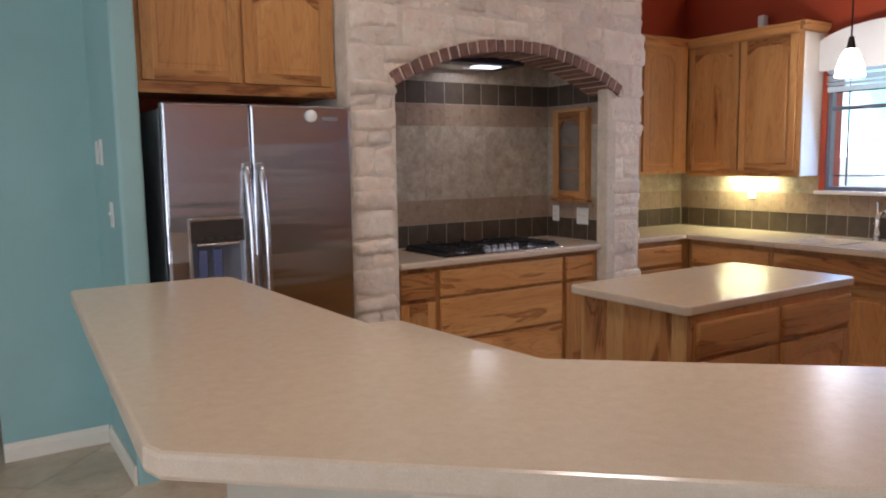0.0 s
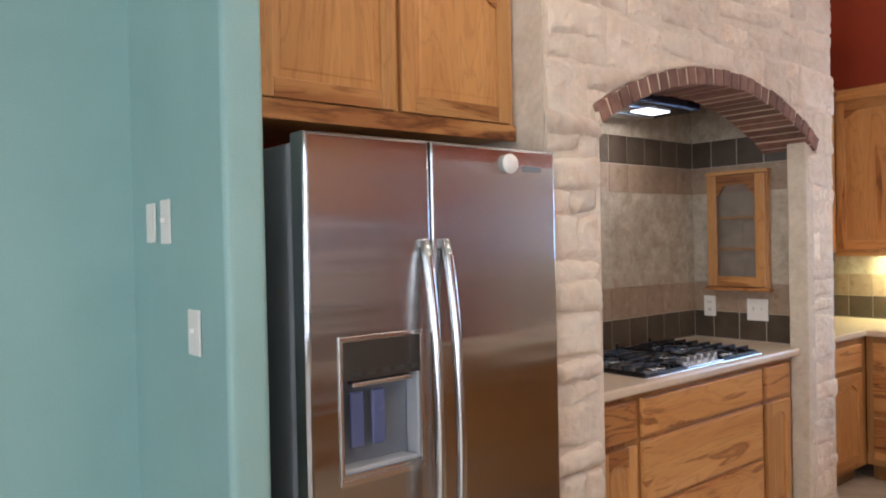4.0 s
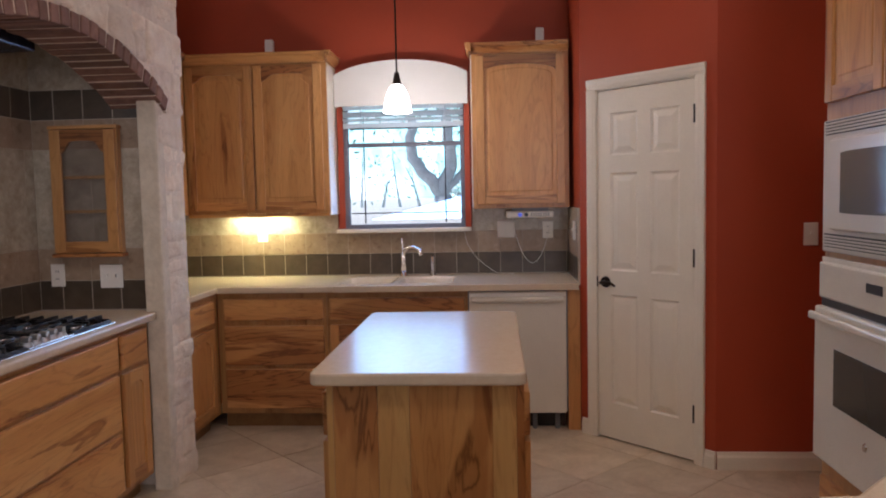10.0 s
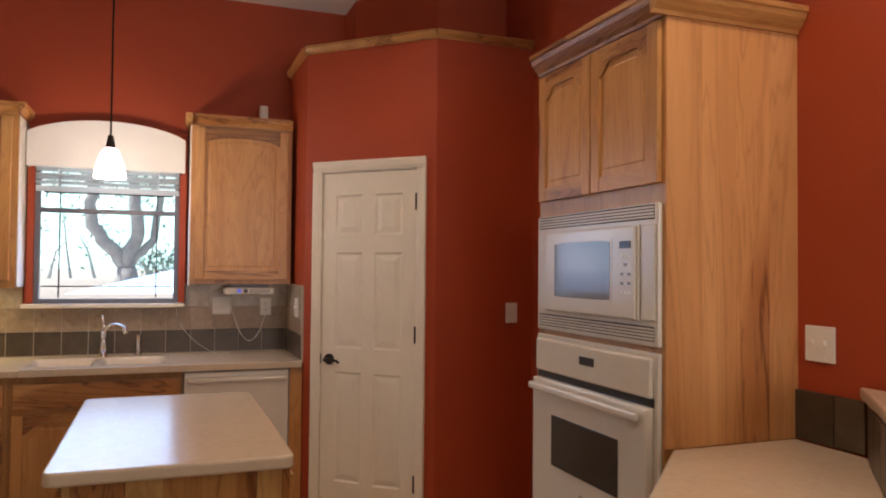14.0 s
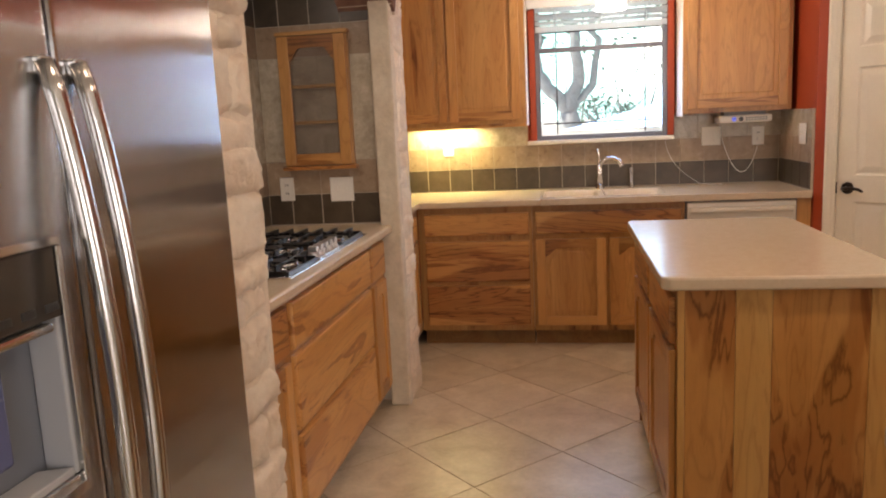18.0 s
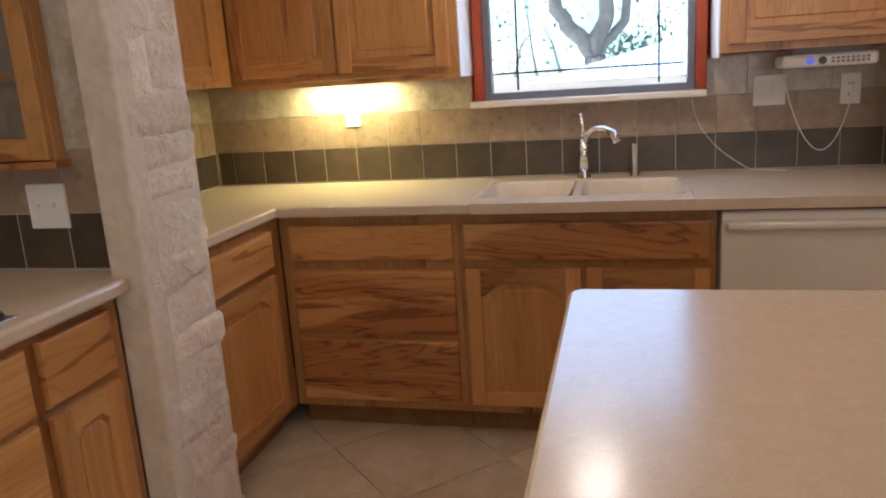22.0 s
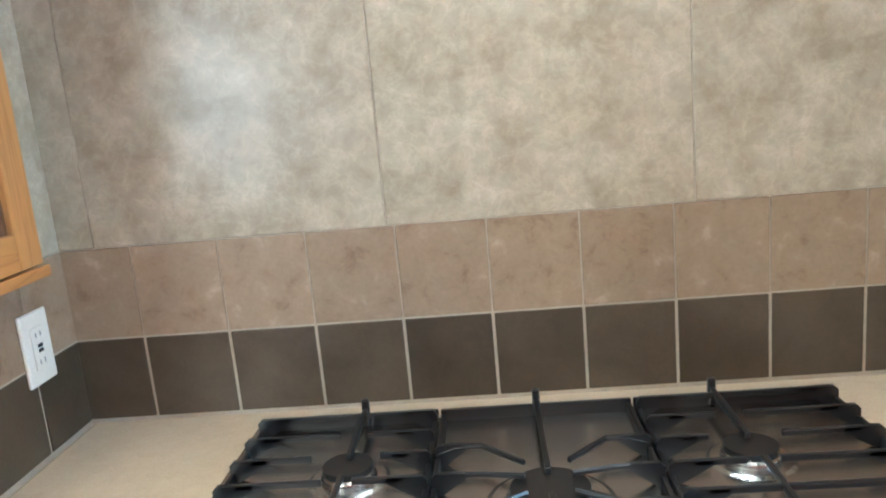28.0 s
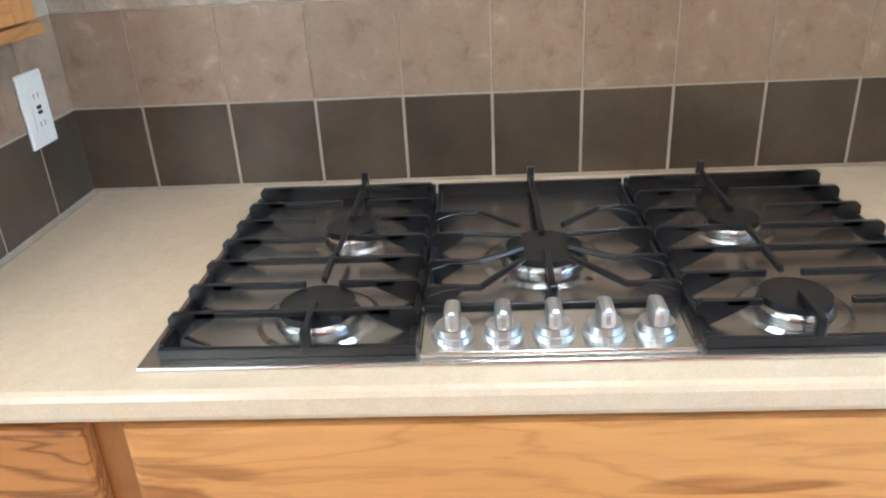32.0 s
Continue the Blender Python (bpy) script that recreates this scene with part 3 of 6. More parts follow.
def stone_mesh(x0, x1, z0, z1, depth, clip=None, side=0, calm=1.0):
    """One hewn stone: a lumpy front with worn, uneven edges, its lower edge cut to the arch where it meets it."""
    nx, nz = max(4, int((x1 - x0) / 0.014)), max(4, int((z1 - z0) / 0.014))
    seed = Vector((random.uniform(0, 50), random.uniform(0, 50), random.uniform(0, 50)))
    jit = [(random.uniform(-0.012, 0.012), random.uniform(-0.018, 0.018)) for k in range(4)]
    tilt = random.uniform(-0.03, 0.03), random.uniform(-0.015, 0.015)
    push = random.uniform(-0.022, 0.016)
    bm = bmesh.new()
    grid = []
    for i in range(nx + 1):
        col = []
        for k in range(nz + 1):
            u, w = i / nx, k / nz
            q = ((1 - u) * (1 - w), u * (1 - w), (1 - u) * w, u * w)
            x = x0 + (x1 - x0) * u + sum(a * j[0] for a, j in zip(q, jit))
            z = z0 + (z1 - z0) * w + sum(a * j[1] for a, j in zip(q, jit))
            edge = min(u * (x1 - x0), (1 - u) * (x1 - x0), w * (z1 - z0), (1 - w) * (z1 - z0))
            if side and u > 0.5:
                edge = min(w * (z1 - z0), (1 - w) * (z1 - z0), max(edge, 0.008))
            p = Vector((x, 0, z))
            rise = min(1, max(0, edge - 0.001) / 0.019) ** 0.5
            y = Y_STONE - depth * rise - (tilt[0] * (u - 0.5) + tilt[1] * (w - 0.5)) * 0.4 * rise
            pits = noise.noise(p * 26 + seed)
            y -= calm * ((0.011 * noise.noise(p * 8 + seed) + 0.012 * abs(pits) - 0.004) * rise + 0.007 * noise.noise(p * 48 + seed))
            x += 0.009 * noise.noise(p * 17 + seed * 2)
            z += 0.009 * noise.noise(p * 17 + seed * 3)
            if clip:
                z = max(z, clip(x))
            if edge <= 0:
                y = Y_STONE + (0.004 if calm == 1.0 else 0.001)
            col.append(bm.verts.new((x, y, z)))
        grid.append(col)
    if side:
        rim = [grid[-1][k] for k in range(nz + 1)]
        prev = [grid[-2][k] for k in range(nz + 1)]
        for k, r in enumerate(rim):
            w = k / nz
            belly = min(1, min(w, 1 - w) * (z1 - z0) / 0.02) ** 0.6
            r.co.x += push + 0.024 * belly + 0.022 * noise.noise(r.co * 13 + seed)
            r.co.y = Y_STONE - depth * 0.4 * belly + 0.008
            prev[k].co.x += 0.5 * (push + 0.020 * belly)
        deep = [bm.verts.new((r.co.x - 0.004 + 0.012 * noise.noise(r.co * 20 + seed), Y_STONE + 0.06, r.co.z)) for r in rim]
        back = [bm.verts.new((x1 - 0.03, Y_STONE + 0.10, r.co.z)) for r in rim]
        for a, c in ((rim, deep), (deep, back)):
            for k in range(nz):
                bm.faces.new((a[k], a[k + 1], c[k + 1], c[k]))
    for i in range(nx):
        for k in range(nz):
            bm.faces.new((grid[i][k], grid[i + 1][k], grid[i + 1][k + 1], grid[i][k + 1]))
    bmesh.ops.recalc_face_normals(bm, faces=bm.faces[:])
    return bm


def add_stone(*a, **kw):
    part("stone", stone_mesh(*a, **kw), STONE, alcove, smooth=True)


def column(x0, x1, z0, z1, split=0.0, ragged=0.0, proud=0.022, calm=1.0):
    z = z0
    while z < z1 - 0.03:
        h = random.uniform(0.07, 0.16)
        top = z1 if z + h > z1 - 0.06 else z + h
        d = random.uniform(0.3, 1.0) * proud
        xa = x0 + random.uniform(-0.3, 1.0) * ragged
        if random.random() < split:
            xm = xa + (x1 - xa) * random.uniform(0.35, 0.65)
            add_stone(xa, xm, z, top, d, calm=calm)
            add_stone(xm, x1, z, top, d * 0.9, side=1, calm=calm)
        else:
            add_stone(xa, x1, z, top, d, side=1, calm=calm)
        z = top


column(-0.424, -0.180, 0.0, 1.93, 0.2, proud=0.036)
column(1.478, 1.768, 0.0, 1.90, 0.25, 0.02, 0.008, 0.55)
# random ashlar above the arch
z = 1.9
lip = lambda x: arch(x) + 0.004 if abs(x - ARCH_X) < ARCH_HALF else 0.0
while z < H - 0.02:
    h = random.uniform(0.13, 0.24)
    if z + h > H - 0.09:
        h = H - z
    x = -0.418
    while x < 1.772 - 0.01:
        w = random.uniform(0.13, 0.36)
        xe = 1.772 if x + w > 1.772 - 0.09 else x + w
        cells = [(z, z + h)]
        if h > 0.17 and random.random() < 0.45:
            zm = z + h * random.uniform(0.4, 0.6)
            cells = [(z, zm), (zm, z + h)]
        for c0, c1 in cells:
            if c1 > max(lip(x), lip(xe), lip((x + xe) / 2)) + 0.02 or c1 > min(lip(x), lip(xe)) + 0.03:
                add_stone(x, xe, c0, c1, random.uniform(0.004, 0.015), clip=lip, side=1 if xe > 1.77 else 0)
        x = xe
    z += h

# brick arch
brick_arch = part("brick_arch", strip(bmesh.new(), [ARCH_X - ARCH_HALF + 0.02 + (2 * ARCH_HALF - 0.04) * k / 40 for k in range(41)],
                                      lambda x: arch(x, ARCH_R - 0.0695), lambda x: arch(x, ARCH_R - 0.003), -0.7025, -0.445), MORTAR, alcove, "pale mortar of the brick arch")
half = math.asin(ARCH_HALF / ARCH_R)
count = 27
brick_me = mesh_of("brick", cbox(-0.0272, -0.135, -0.036, 0.0272, 0.135, 0.036, bev=0.004), BRICK)
for k in range(count):
    a = -half + 2 * half * (k + 0.5) / count
    ob = new("brick", brick_me)
    ob.parent = brick_arch
    r = ARCH_R - 0.037 + random.uniform(-0.003, 0.002)
    ob.matrix_basis = pose(ARCH_X + r * math.sin(a), -0.575 + random.uniform(-0.004, 0.004), ARCH_TOP - ARCH_R + r * math.cos(a), 0, math.degrees(a) + random.uniform(-1, 1), 0)


# ---- tiled alcove walls ----
TW = 0.1525
DARK0, DARK1, CLAY1, BIG1, CLAY2, DARK2 = 0.917, 1.068, 1.229, 1.725, 1.872, 2.022
tile_meshes = {}


def tile(parent, m, w, h, mat, bev=0.0015):
    key = (round(w, 3), round(h, 3), mat.name)
    if key not in tile_meshes:
        tile_meshes[key] = mesh_of("tile", cbox(-w / 2, -0.006, -h / 2, w / 2, 0.006, h / 2, bev=bev), mat)
    ob = new("tile", tile_meshes[key])
    ob.parent = parent
    ob.matrix_basis = m
    return ob


def tile_row(parent, o, turn, length, first, w, z0, z1, mat, gap=0.004):
    """Tiles side by side along a wall; first: where the first joint lies."""
    u = Vector((math.cos(radians(turn)), math.sin(radians(turn)), 0))
    edges = [0.0]
    x = first
    while x < length - 0.015:
        if x > 0.015:
            edges.append(x)
        x += w
    edges.append(length)
    for a, c in zip(edges, edges[1:]):
        p = Vector(o) + u * ((a + c) / 2)
        tile(parent, pose(p.x, p.y, (z0 + z1) / 2, 0, 0, turn), c - a - gap, z1 - z0 - gap, mat)


def banded(parent, o, turn, length, first, big_first, tall=True):
    rows = [(DARK0, DARK1, TW, first, TILE_DARK), (DARK1, CLAY1, TW, first, TILE_BROWN)]
    if tall:
        rows += [(CLAY1, BIG1, 0.505, big_first, TILE_BEIGE), (BIG1, CLAY2, TW, first, TILE_BROWN), (CLAY2, DARK2, TW, first, TILE_DARK), (DARK2, 2.36, 0.505, big_first, TILE_BEIGE)]
    for z0, z1, w, f, mat in rows:
        tile_row(parent, o, turn, length, f, w, z0, z1, mat, 0.005 if mat is TILE_DARK else 0.0022)


NX0, NX1 = -0.146, 1.545
tiling = solo("alcove_tiling", cbox(NX0, -0.0158, 0.90, NX1, -0.003, 2.36), GROUT_PALE, "banded dark, clay and cloudy beige wall tiles in the alcove", "wall tiles", kind="structure")
banded(tiling, (NX0, -0.012, 0), 0, NX1 - NX0, -NX0 + 0.002, -NX0 - 0.058)
tiling_r = solo("alcove_tiling_right", cbox(1.5263, -0.592, 0.90, 1.543, -0.016, 2.36), GROUT_PALE, "banded wall tiles on the side of the alcove", "wall tiles", kind="structure")
banded(tiling_r, (1.530, -0.018, 0), -90, 0.572, 0.12, 0.3)
tiling_l = solo("alcove_tiling_left", cbox(-0.149, -0.60, 0.90, -0.1212, -0.016, 2.36), GROUT_PALE, "banded wall tiles on the side of the alcove", "wall tiles", kind="structure")
banded(tiling_l, (-0.125, -0.60, 0), 90, 0.582, 0.15, 0.3)

# backsplash behind the sink counter
bm = bmesh.new()
for y0, y1, z1 in ((-1.238, -0.004, 1.365), (-2.172, -1.238, 1.210), (-2.838, -2.172, 1.365)):
    box(bm, X_SINK - 0.0128, y0, 0.90, X_SINK - 0.001, y1, z1)
splash = solo("sink_backsplash", bm, GROUT_PALE, "backsplash of dark, clay and beige square tiles above the sink counter", "wall tiles", kind="structure")
u0 = (X_SINK - 0.009, -0.02, 0)
tile_row(splash, u0, -90, 2.818, 0.076, 0.1512, 0.917, 1.066, TILE_DARK)
tile_row(splash, u0, -90, 2.818, 0.076, 0.1512, 1.066, 1.212, TILE_BROWN, 0.0024)
tile_row(splash, u0, -90, 1.22, 0.15, 0.302, 1.212, 1.362, TILE_BEIGE, 0.0024)
tile_row(splash, (X_SINK - 0.009, -2.174, 0), -90, 0.664, 0.15, 0.302, 1.212, 1.362, TILE_BEIGE, 0.0024)
side_splash = solo("side_backsplash", cbox(2.43, -2.840, 0.90, X_SINK - 0.02, -2.8272, 1.365), GROUT_PALE, "tiled return at the end of the sink counter", "wall tiles", kind="structure")
for z0, z1, w, mat in ((0.917, 1.066, 0.1512, TILE_DARK), (1.066, 1.212, 0.1512, TILE_BROWN), (1.212, 1.362, 0.302, TILE_BEIGE)):
    tile_row(side_splash, (3.04, -2.831, 0), 180, 0.605, 0.11, w, z0, z1, mat, 0.004 if mat is TILE_DARK else 0.0024)
north_splash = solo("corner_backsplash", cbox(1.785, -0.0128, 0.90, 3.04, -0.001, 1.365), GROUT_PALE, "backsplash of square tiles beside the stone pillar", "wall tiles", kind="structure")
for z0, z1, w, mat in ((0.917, 1.066, 0.1512, TILE_DARK), (1.066, 1.212, 0.1512, TILE_BROWN), (1.212, 1.362, 0.302, TILE_BEIGE)):
    tile_row(north_splash, (1.79, -0.009, 0), 0, 1.245, 0.08, w, z0, z1, mat, 0.004 if mat is TILE_DARK else 0.0024)


# ---- cabinet fronts ----
def cathedral(w, h0, rise):
    """The lower edge of an arched top rail: shoulders at the sides, a rounded rise between."""
    def f(x):
        s = max(0.0, 1 - abs(x) / (w / 2))
        t = min(1.0, max(0.0, (s - 0.05) / 0.42))
        return h0 + rise * (t * t * (3 - 2 * t) * 0.75 + 0.25 * math.sqrt(max(0.0, 1 - (abs(x) / (w / 2)) ** 2)))
    return f


def round_top(w, h0, rise):
    return lambda x: h0 + rise * math.sqrt(max(0.0, 1 - (x / (w / 2)) ** 2))


def cabinet_door(parent, m, w, h, mat, style="cathedral", glass=False, label=""):
    """A frame-and-panel door, its local origin at the middle of its lower edge, 20 mm thick."""
    st = 0.055
    rail = WOOD_RAIL if abs(m[0][0]) > 0.5 else WOOD_Y
    door = part("door", moved(cbox(-w / 2 + st, -0.019, 0, w / 2 - st, 0, st, bev=0.002), m), rail, parent, label)
    for u in (-w / 2, w / 2 - st):
        part("stile", moved(cbox(u, -0.02, 0, u + st, 0, h, bev=0.003), m), mat, door)
    iw = w - 2 * st
    xs = [-iw / 2 + iw * k / 24 for k in range(25)]
    rise = 0.062 if glass else min(0.05, iw * 0.18)
    top = {"cathedral": cathedral(iw, h - st - rise, rise), "round": round_top(iw, h - st - rise * 0.9, rise * 0.9), "square": lambda x: h - st}[style]
    part("top_rail", moved(strip(bmesh.new(), xs, top, lambda x: h, -0.019, 0), m), WOOD_RAIL_Y if rail is WOOD_Y else rail, door)
    if glass:
        part("pane", moved(strip(bmesh.new(), xs, lambda x: st, top, -0.009, -0.006), m), SEED, door, "seeded glass pane")
        door.children[-1].visible_shadow = False
    else:
        bm = strip(bmesh.new(), xs, lambda x: st, top, -0.009, -0.002)
        g = min(0.022, iw * 0.1)
        xi = [-iw / 2 + g + (iw - 2 * g) * k / 24 for k in range(25)]
        strip(bm, xi, lambda x: st + g, lambda x: top(x * iw / (iw - 2 * g)) - g, -0.0112, -0.008, min(0.008, iw * 0.05))
        part("panel", moved(bm, m), mat, door)
    return door


def drawer_front(parent, m, w, h, mat):
    bm = cbox(-w / 2, -0.02, 0, w / 2, 0, h)
    es = [e for e in bm.edges if all(v.co.y < -0.01 for v in e.verts)]
    bmesh.ops.bevel(bm, geom=es, offset=0.009, segments=2, profile=0.6, affect='EDGES')
    return part("drawer_front", moved(bm, m), mat, parent)


def carcass(name, m, w, d, z0, z1, label, mat_v, toe=0.0, group="", well=0.0):
    """A cabinet box with a face frame; local x along its width from the middle, y = 0 at the face, +y backwards."""
    at = m @ Vector((0, d / 2, 0))
    t = thing(name, (at.x, at.y, z0), label, "cabinet", group)
    bm = bmesh.new()
    box(bm, -w / 2, 0.0, z0 + toe, w / 2, d, well or z1)
    if well:
        part("face_rail", moved(cbox(-w / 2, 0.0, well + 0.0005, w / 2, 0.02, z1), m), WOOD_FRAME, t)
        for u in (-w / 2, w / 2 - 0.018):
            part("side", moved(cbox(u, 0.0201, well + 0.0005, u + 0.018, d, z1), m), WOOD_FRAME, t)
    part("body", moved(bm, m), WOOD_FRAME if toe else mat_v, t)
    if toe:
        part("toe_kick", moved(cbox(-w / 2 + 0.002, 0.075, z0, w / 2 - 0.002, d - 0.01, z0 + toe - 0.001), m), TOE_SHADE, t, "recessed toe kick, coloured dark for the shade under the cabinet")
    return t


def local(m, x, y, z):
    return m @ Matrix.Translation((x, y, z))


# cooktop base cabinet in the alcove
CM = facing((0.66, -0.60, 0), 0)
cab = carcass("base_cabinet", CM, 1.59, 0.56, 0, 0.872, "honey hickory base cabinet under the cooktop with wide drawers", WOOD_Z, 0.10)
for x, w, z, h in ((-0.005, 0.955, 0.69, 0.155), (-0.005, 0.955, 0.42, 0.25), (-0.005, 0.955, 0.135, 0.265), (-0.645, 0.235, 0.69, 0.155), (0.63, 0.235, 0.69, 0.155)):
    drawer_front(cab, local(CM, x, -0.001, z), w, h, WOOD_X)
cabinet_door(cab, local(CM, -0.645, -0.001, 0.135), 0.235, 0.53, WOOD_Z)
cabinet_door(cab, local(CM, 0.63, -0.001, 0.135), 0.235, 0.53, WOOD_Z)


def slab(name, pts, z1, label, thick=0.038, bev=0.009):
    bm = prism(bmesh.new(), pts, z1 - thick, z1, bev)
    return solo(name, bm, COUNTER, label, "countertop")


slab("stove_countertop", [(-0.118, -0.013), (-0.118, -0.654), (1.456, -0.654), (1.456, -0.60), (1.523, -0.585), (1.523, -0.013)], 0.914, "beige solid-surface countertop around the gas cooktop")

# small glass-door cabinets on both sides of the alcove
def spice_cabinet(m, label, z0=1.207, z1=1.822):
    at = m @ Vector((0, 0.03, 0))
    t = thing("spice_cabinet", (at.x, at.y, 1.19), label, "cabinet", "small cabinets in the stove alcove")
    w, d = 0.340, 0.037
    for n_, bx in (("side", (-w / 2, 0.0, z0, -w / 2 + 0.018, d, z1)), ("side", (w / 2 - 0.018, 0.0, z0, w / 2, d, z1)),
                   ("bottom", (-w / 2 - 0.012, -0.02, z0 - 0.018, w / 2 + 0.012, d, z0)), ("top", (-w / 2 - 0.006, -0.015, z1, w / 2 + 0.006, d, z1 + 0.018)),
                   ("shelf", (-w / 2 + 0.018, 0.006, z0 + 0.20, w / 2 - 0.018, d, z0 + 0.216)), ("shelf", (-w / 2 + 0.018, 0.006, z0 + 0.37, w / 2 - 0.018, d, z0 + 0.386))):
        part(n_, moved(cbox(*bx, bev=0.002), m), WOOD_Z if n_ == "side" else WOOD_PALE if n_ == "shelf" else WOOD_Y, t)
    cabinet_door(t, local(m, 0, -0.001, z0 + 0.004), w - 0.008, z1 - z0 - 0.008, WOOD_Z, "cathedral", True)
    return t


spice_cabinet(facing((1.486, -0.308, 0), -90), "small hickory wall cabinet with a glass door and two shelves")
spice_cabinet(facing((-0.0835, -0.322, 0), 90), "small hickory wall cabinet with a glass door in the alcove corner", 1.232, 1.84)

# cabinet above the refrigerator
FM = facing((-0.945, -0.53, 0), 0)
cab = carcass("upper_cabinet", FM, 1.02, 0.52, 1.845, 2.42, "wide hickory cabinet above the refrigerator with two arched doors", WOOD_Z)
cabinet_door(cab, local(FM, -0.245, -0.001, 1.895), 0.47, 0.50, WOOD_Z)
cabinet_door(cab, local(FM, 0.245, -0.001, 1.895), 0.47, 0.50, WOOD_Z)
part("rail", cbox(-1.455, -0.545, 1.835, -0.434, -0.531, 1.892, bev=0.003), WOOD_X, cab)
crown_run(cab, (-1.455, -0.53), (-0.434, -0.53), (0, -1), 2.41, WOOD_X, 0.075, 0.055, -0.02)

# upper cabinets along the sink wall and in the corner
UX = 2.78
UM = facing((UX, -0.757, 0), -90)
cab = carcass("upper_cabinet", UM, 0.974, 0.285, 1.362, 2.36, "hickory wall cabinet with two arched doors, lit from below", WOOD_Z)
cabinet_door(cab, local(UM, -0.235, -0.001, 1.385), 0.45, 0.945, WOOD_Z)
cabinet_door(cab, local(UM, 0.229, -0.001, 1.385), 0.45, 0.945, WOOD_Z)
crown_run(cab, (UX, -0.28), (UX, -1.244), (-1, 0), 2.345, WOOD_Y, 0.075, 0.055, -0.02)
crown_run(cab, (UX - 0.054, -1.2445), (3.05, -1.2445), (0, -1), 2.345, WOOD_X, 0.0745, 0.054, -0.0)
part("top_board", cbox(UX, -1.234, 2.361, 3.05, -0.28, 2.4195), WOOD_Y, cab)
part("light_rail", cbox(UX + 0.001, -1.239, 1.34, UX + 0.02, -0.28, 1.3615), WOOD_Y, cab)
part("end_panel", cbox(UX + 0.002, -1.2505, 1.345, 3.05, -1.2443, 2.34, bev=0.002), WHITE, cab, "pale painted end panel")
part("lamp_tube", cbox(2.935, -0.92, 1.350, 2.995, -0.48, 1.361, bev=0.004), TUBE, cab, "lit under-cabinet lamp")
VM = facing((2.26, -0.30, 0), 0)
cab = carcass("upper_cabinet", VM, 0.955, 0.285, 1.362, 2.36, "hickory corner wall cabinet beside the stone pillar", WOOD_Z)
cabinet_door(cab, local(VM, -0.26, -0.001, 1.385), 0.40, 0.945, WOOD_Z)
cabinet_door(cab, local(VM, 0.16, -0.001, 1.385), 0.40, 0.945, WOOD_Z)
crown_run(cab, (1.80, -0.30), (2.70, -0.30), (0, -1), 2.345, WOOD_X, 0.075, 0.055, -0.02)
RM = facing((UX, -2.502, 0), -90)
cab = carcass("upper_cabinet", RM, 0.62, 0.285, 1.367, 2.375, "single-door hickory wall cabinet beside the pantry", WOOD_Z)
cabinet_door(cab, local(RM, 0.0, -0.001, 1.395), 0.57, 0.95, WOOD_Z, "round")
crown_run(cab, (UX, -2.192), (UX, -2.812), (-1, 0), 2.36, WOOD_Y, 0.075, 0.055, -0.02)
crown_run(cab, (3.05, -2.1915), (UX - 0.054, -2.1915), (0, 1), 2.36, WOOD_X, 0.0745, 0.054, 0.0)

part("end_panel", cbox(UX + 0.002, -2.1917, 1.352, 3.05, -2.1855, 2.355, bev=0.002), WHITE, cab, "pale painted end panel")
part("top_board", cbox(UX, -2.81, 2.376, 3.05, -2.20, 2.4345), WOOD_Y, cab)

# base cabinets along the sink wall
BX = 2.455


def base_unit(y0, y1, label, fronts, well=0.0):
    m = facing((BX, (y0 + y1) / 2, 0), -90)
    w = y0 - y1
    t = carcass("base_cabinet", m, w, 0.59, 0, 0.872, label, WOOD_Z, 0.105, "base cabinets along the sink wall", well)
    for kind, u, fw, z, fh in fronts:
        q = local(m, u, -0.001, z)
        if kind == "drawer":
            drawer_front(t, q, fw, fh, WOOD_Y)
        else:
            cabinet_door(t, q, fw, fh, WOOD_Z)
    return t


base_unit(-0.58, -1.275, "hickory base cabinet with three wide drawers", [("drawer", 0.01, 0.635, 0.70, 0.135), ("drawer", 0.01, 0.635, 0.415, 0.25), ("drawer", 0.01, 0.635, 0.14, 0.25)])
base_unit(-1.277, -2.155, "hickory sink base cabinet with a false drawer and two doors", [("drawer", 0.0, 0.84, 0.70, 0.135), ("door", -0.215, 0.41, 0.14, 0.53), ("door", 0.215, 0.41, 0.14, 0.53)], 0.72)
part("filler", cbox(BX - 0.002, -2.839, 0.0, 3.04, -2.765, 0.872), WOOD_Z, thing("end_panel", (2.7, -2.83, 0), "narrow hickory end panel beside the dishwasher", "cabinet"))
CNM = facing((2.115, -0.575, 0), 0)
cab = carcass("base_cabinet", CNM, 0.675, 0.56, 0, 0.872, "hickory corner base cabinet beside the stone pillar", WOOD_Z, 0.105, "base cabinets along the sink wall")
drawer_front(cab, local(CNM, -0.02, -0.001, 0.70), 0.52, 0.135, WOOD_X)
cabinet_door(cab, local(CNM, -0.02, -0.001, 0.14), 0.52, 0.53, WOOD_Z)

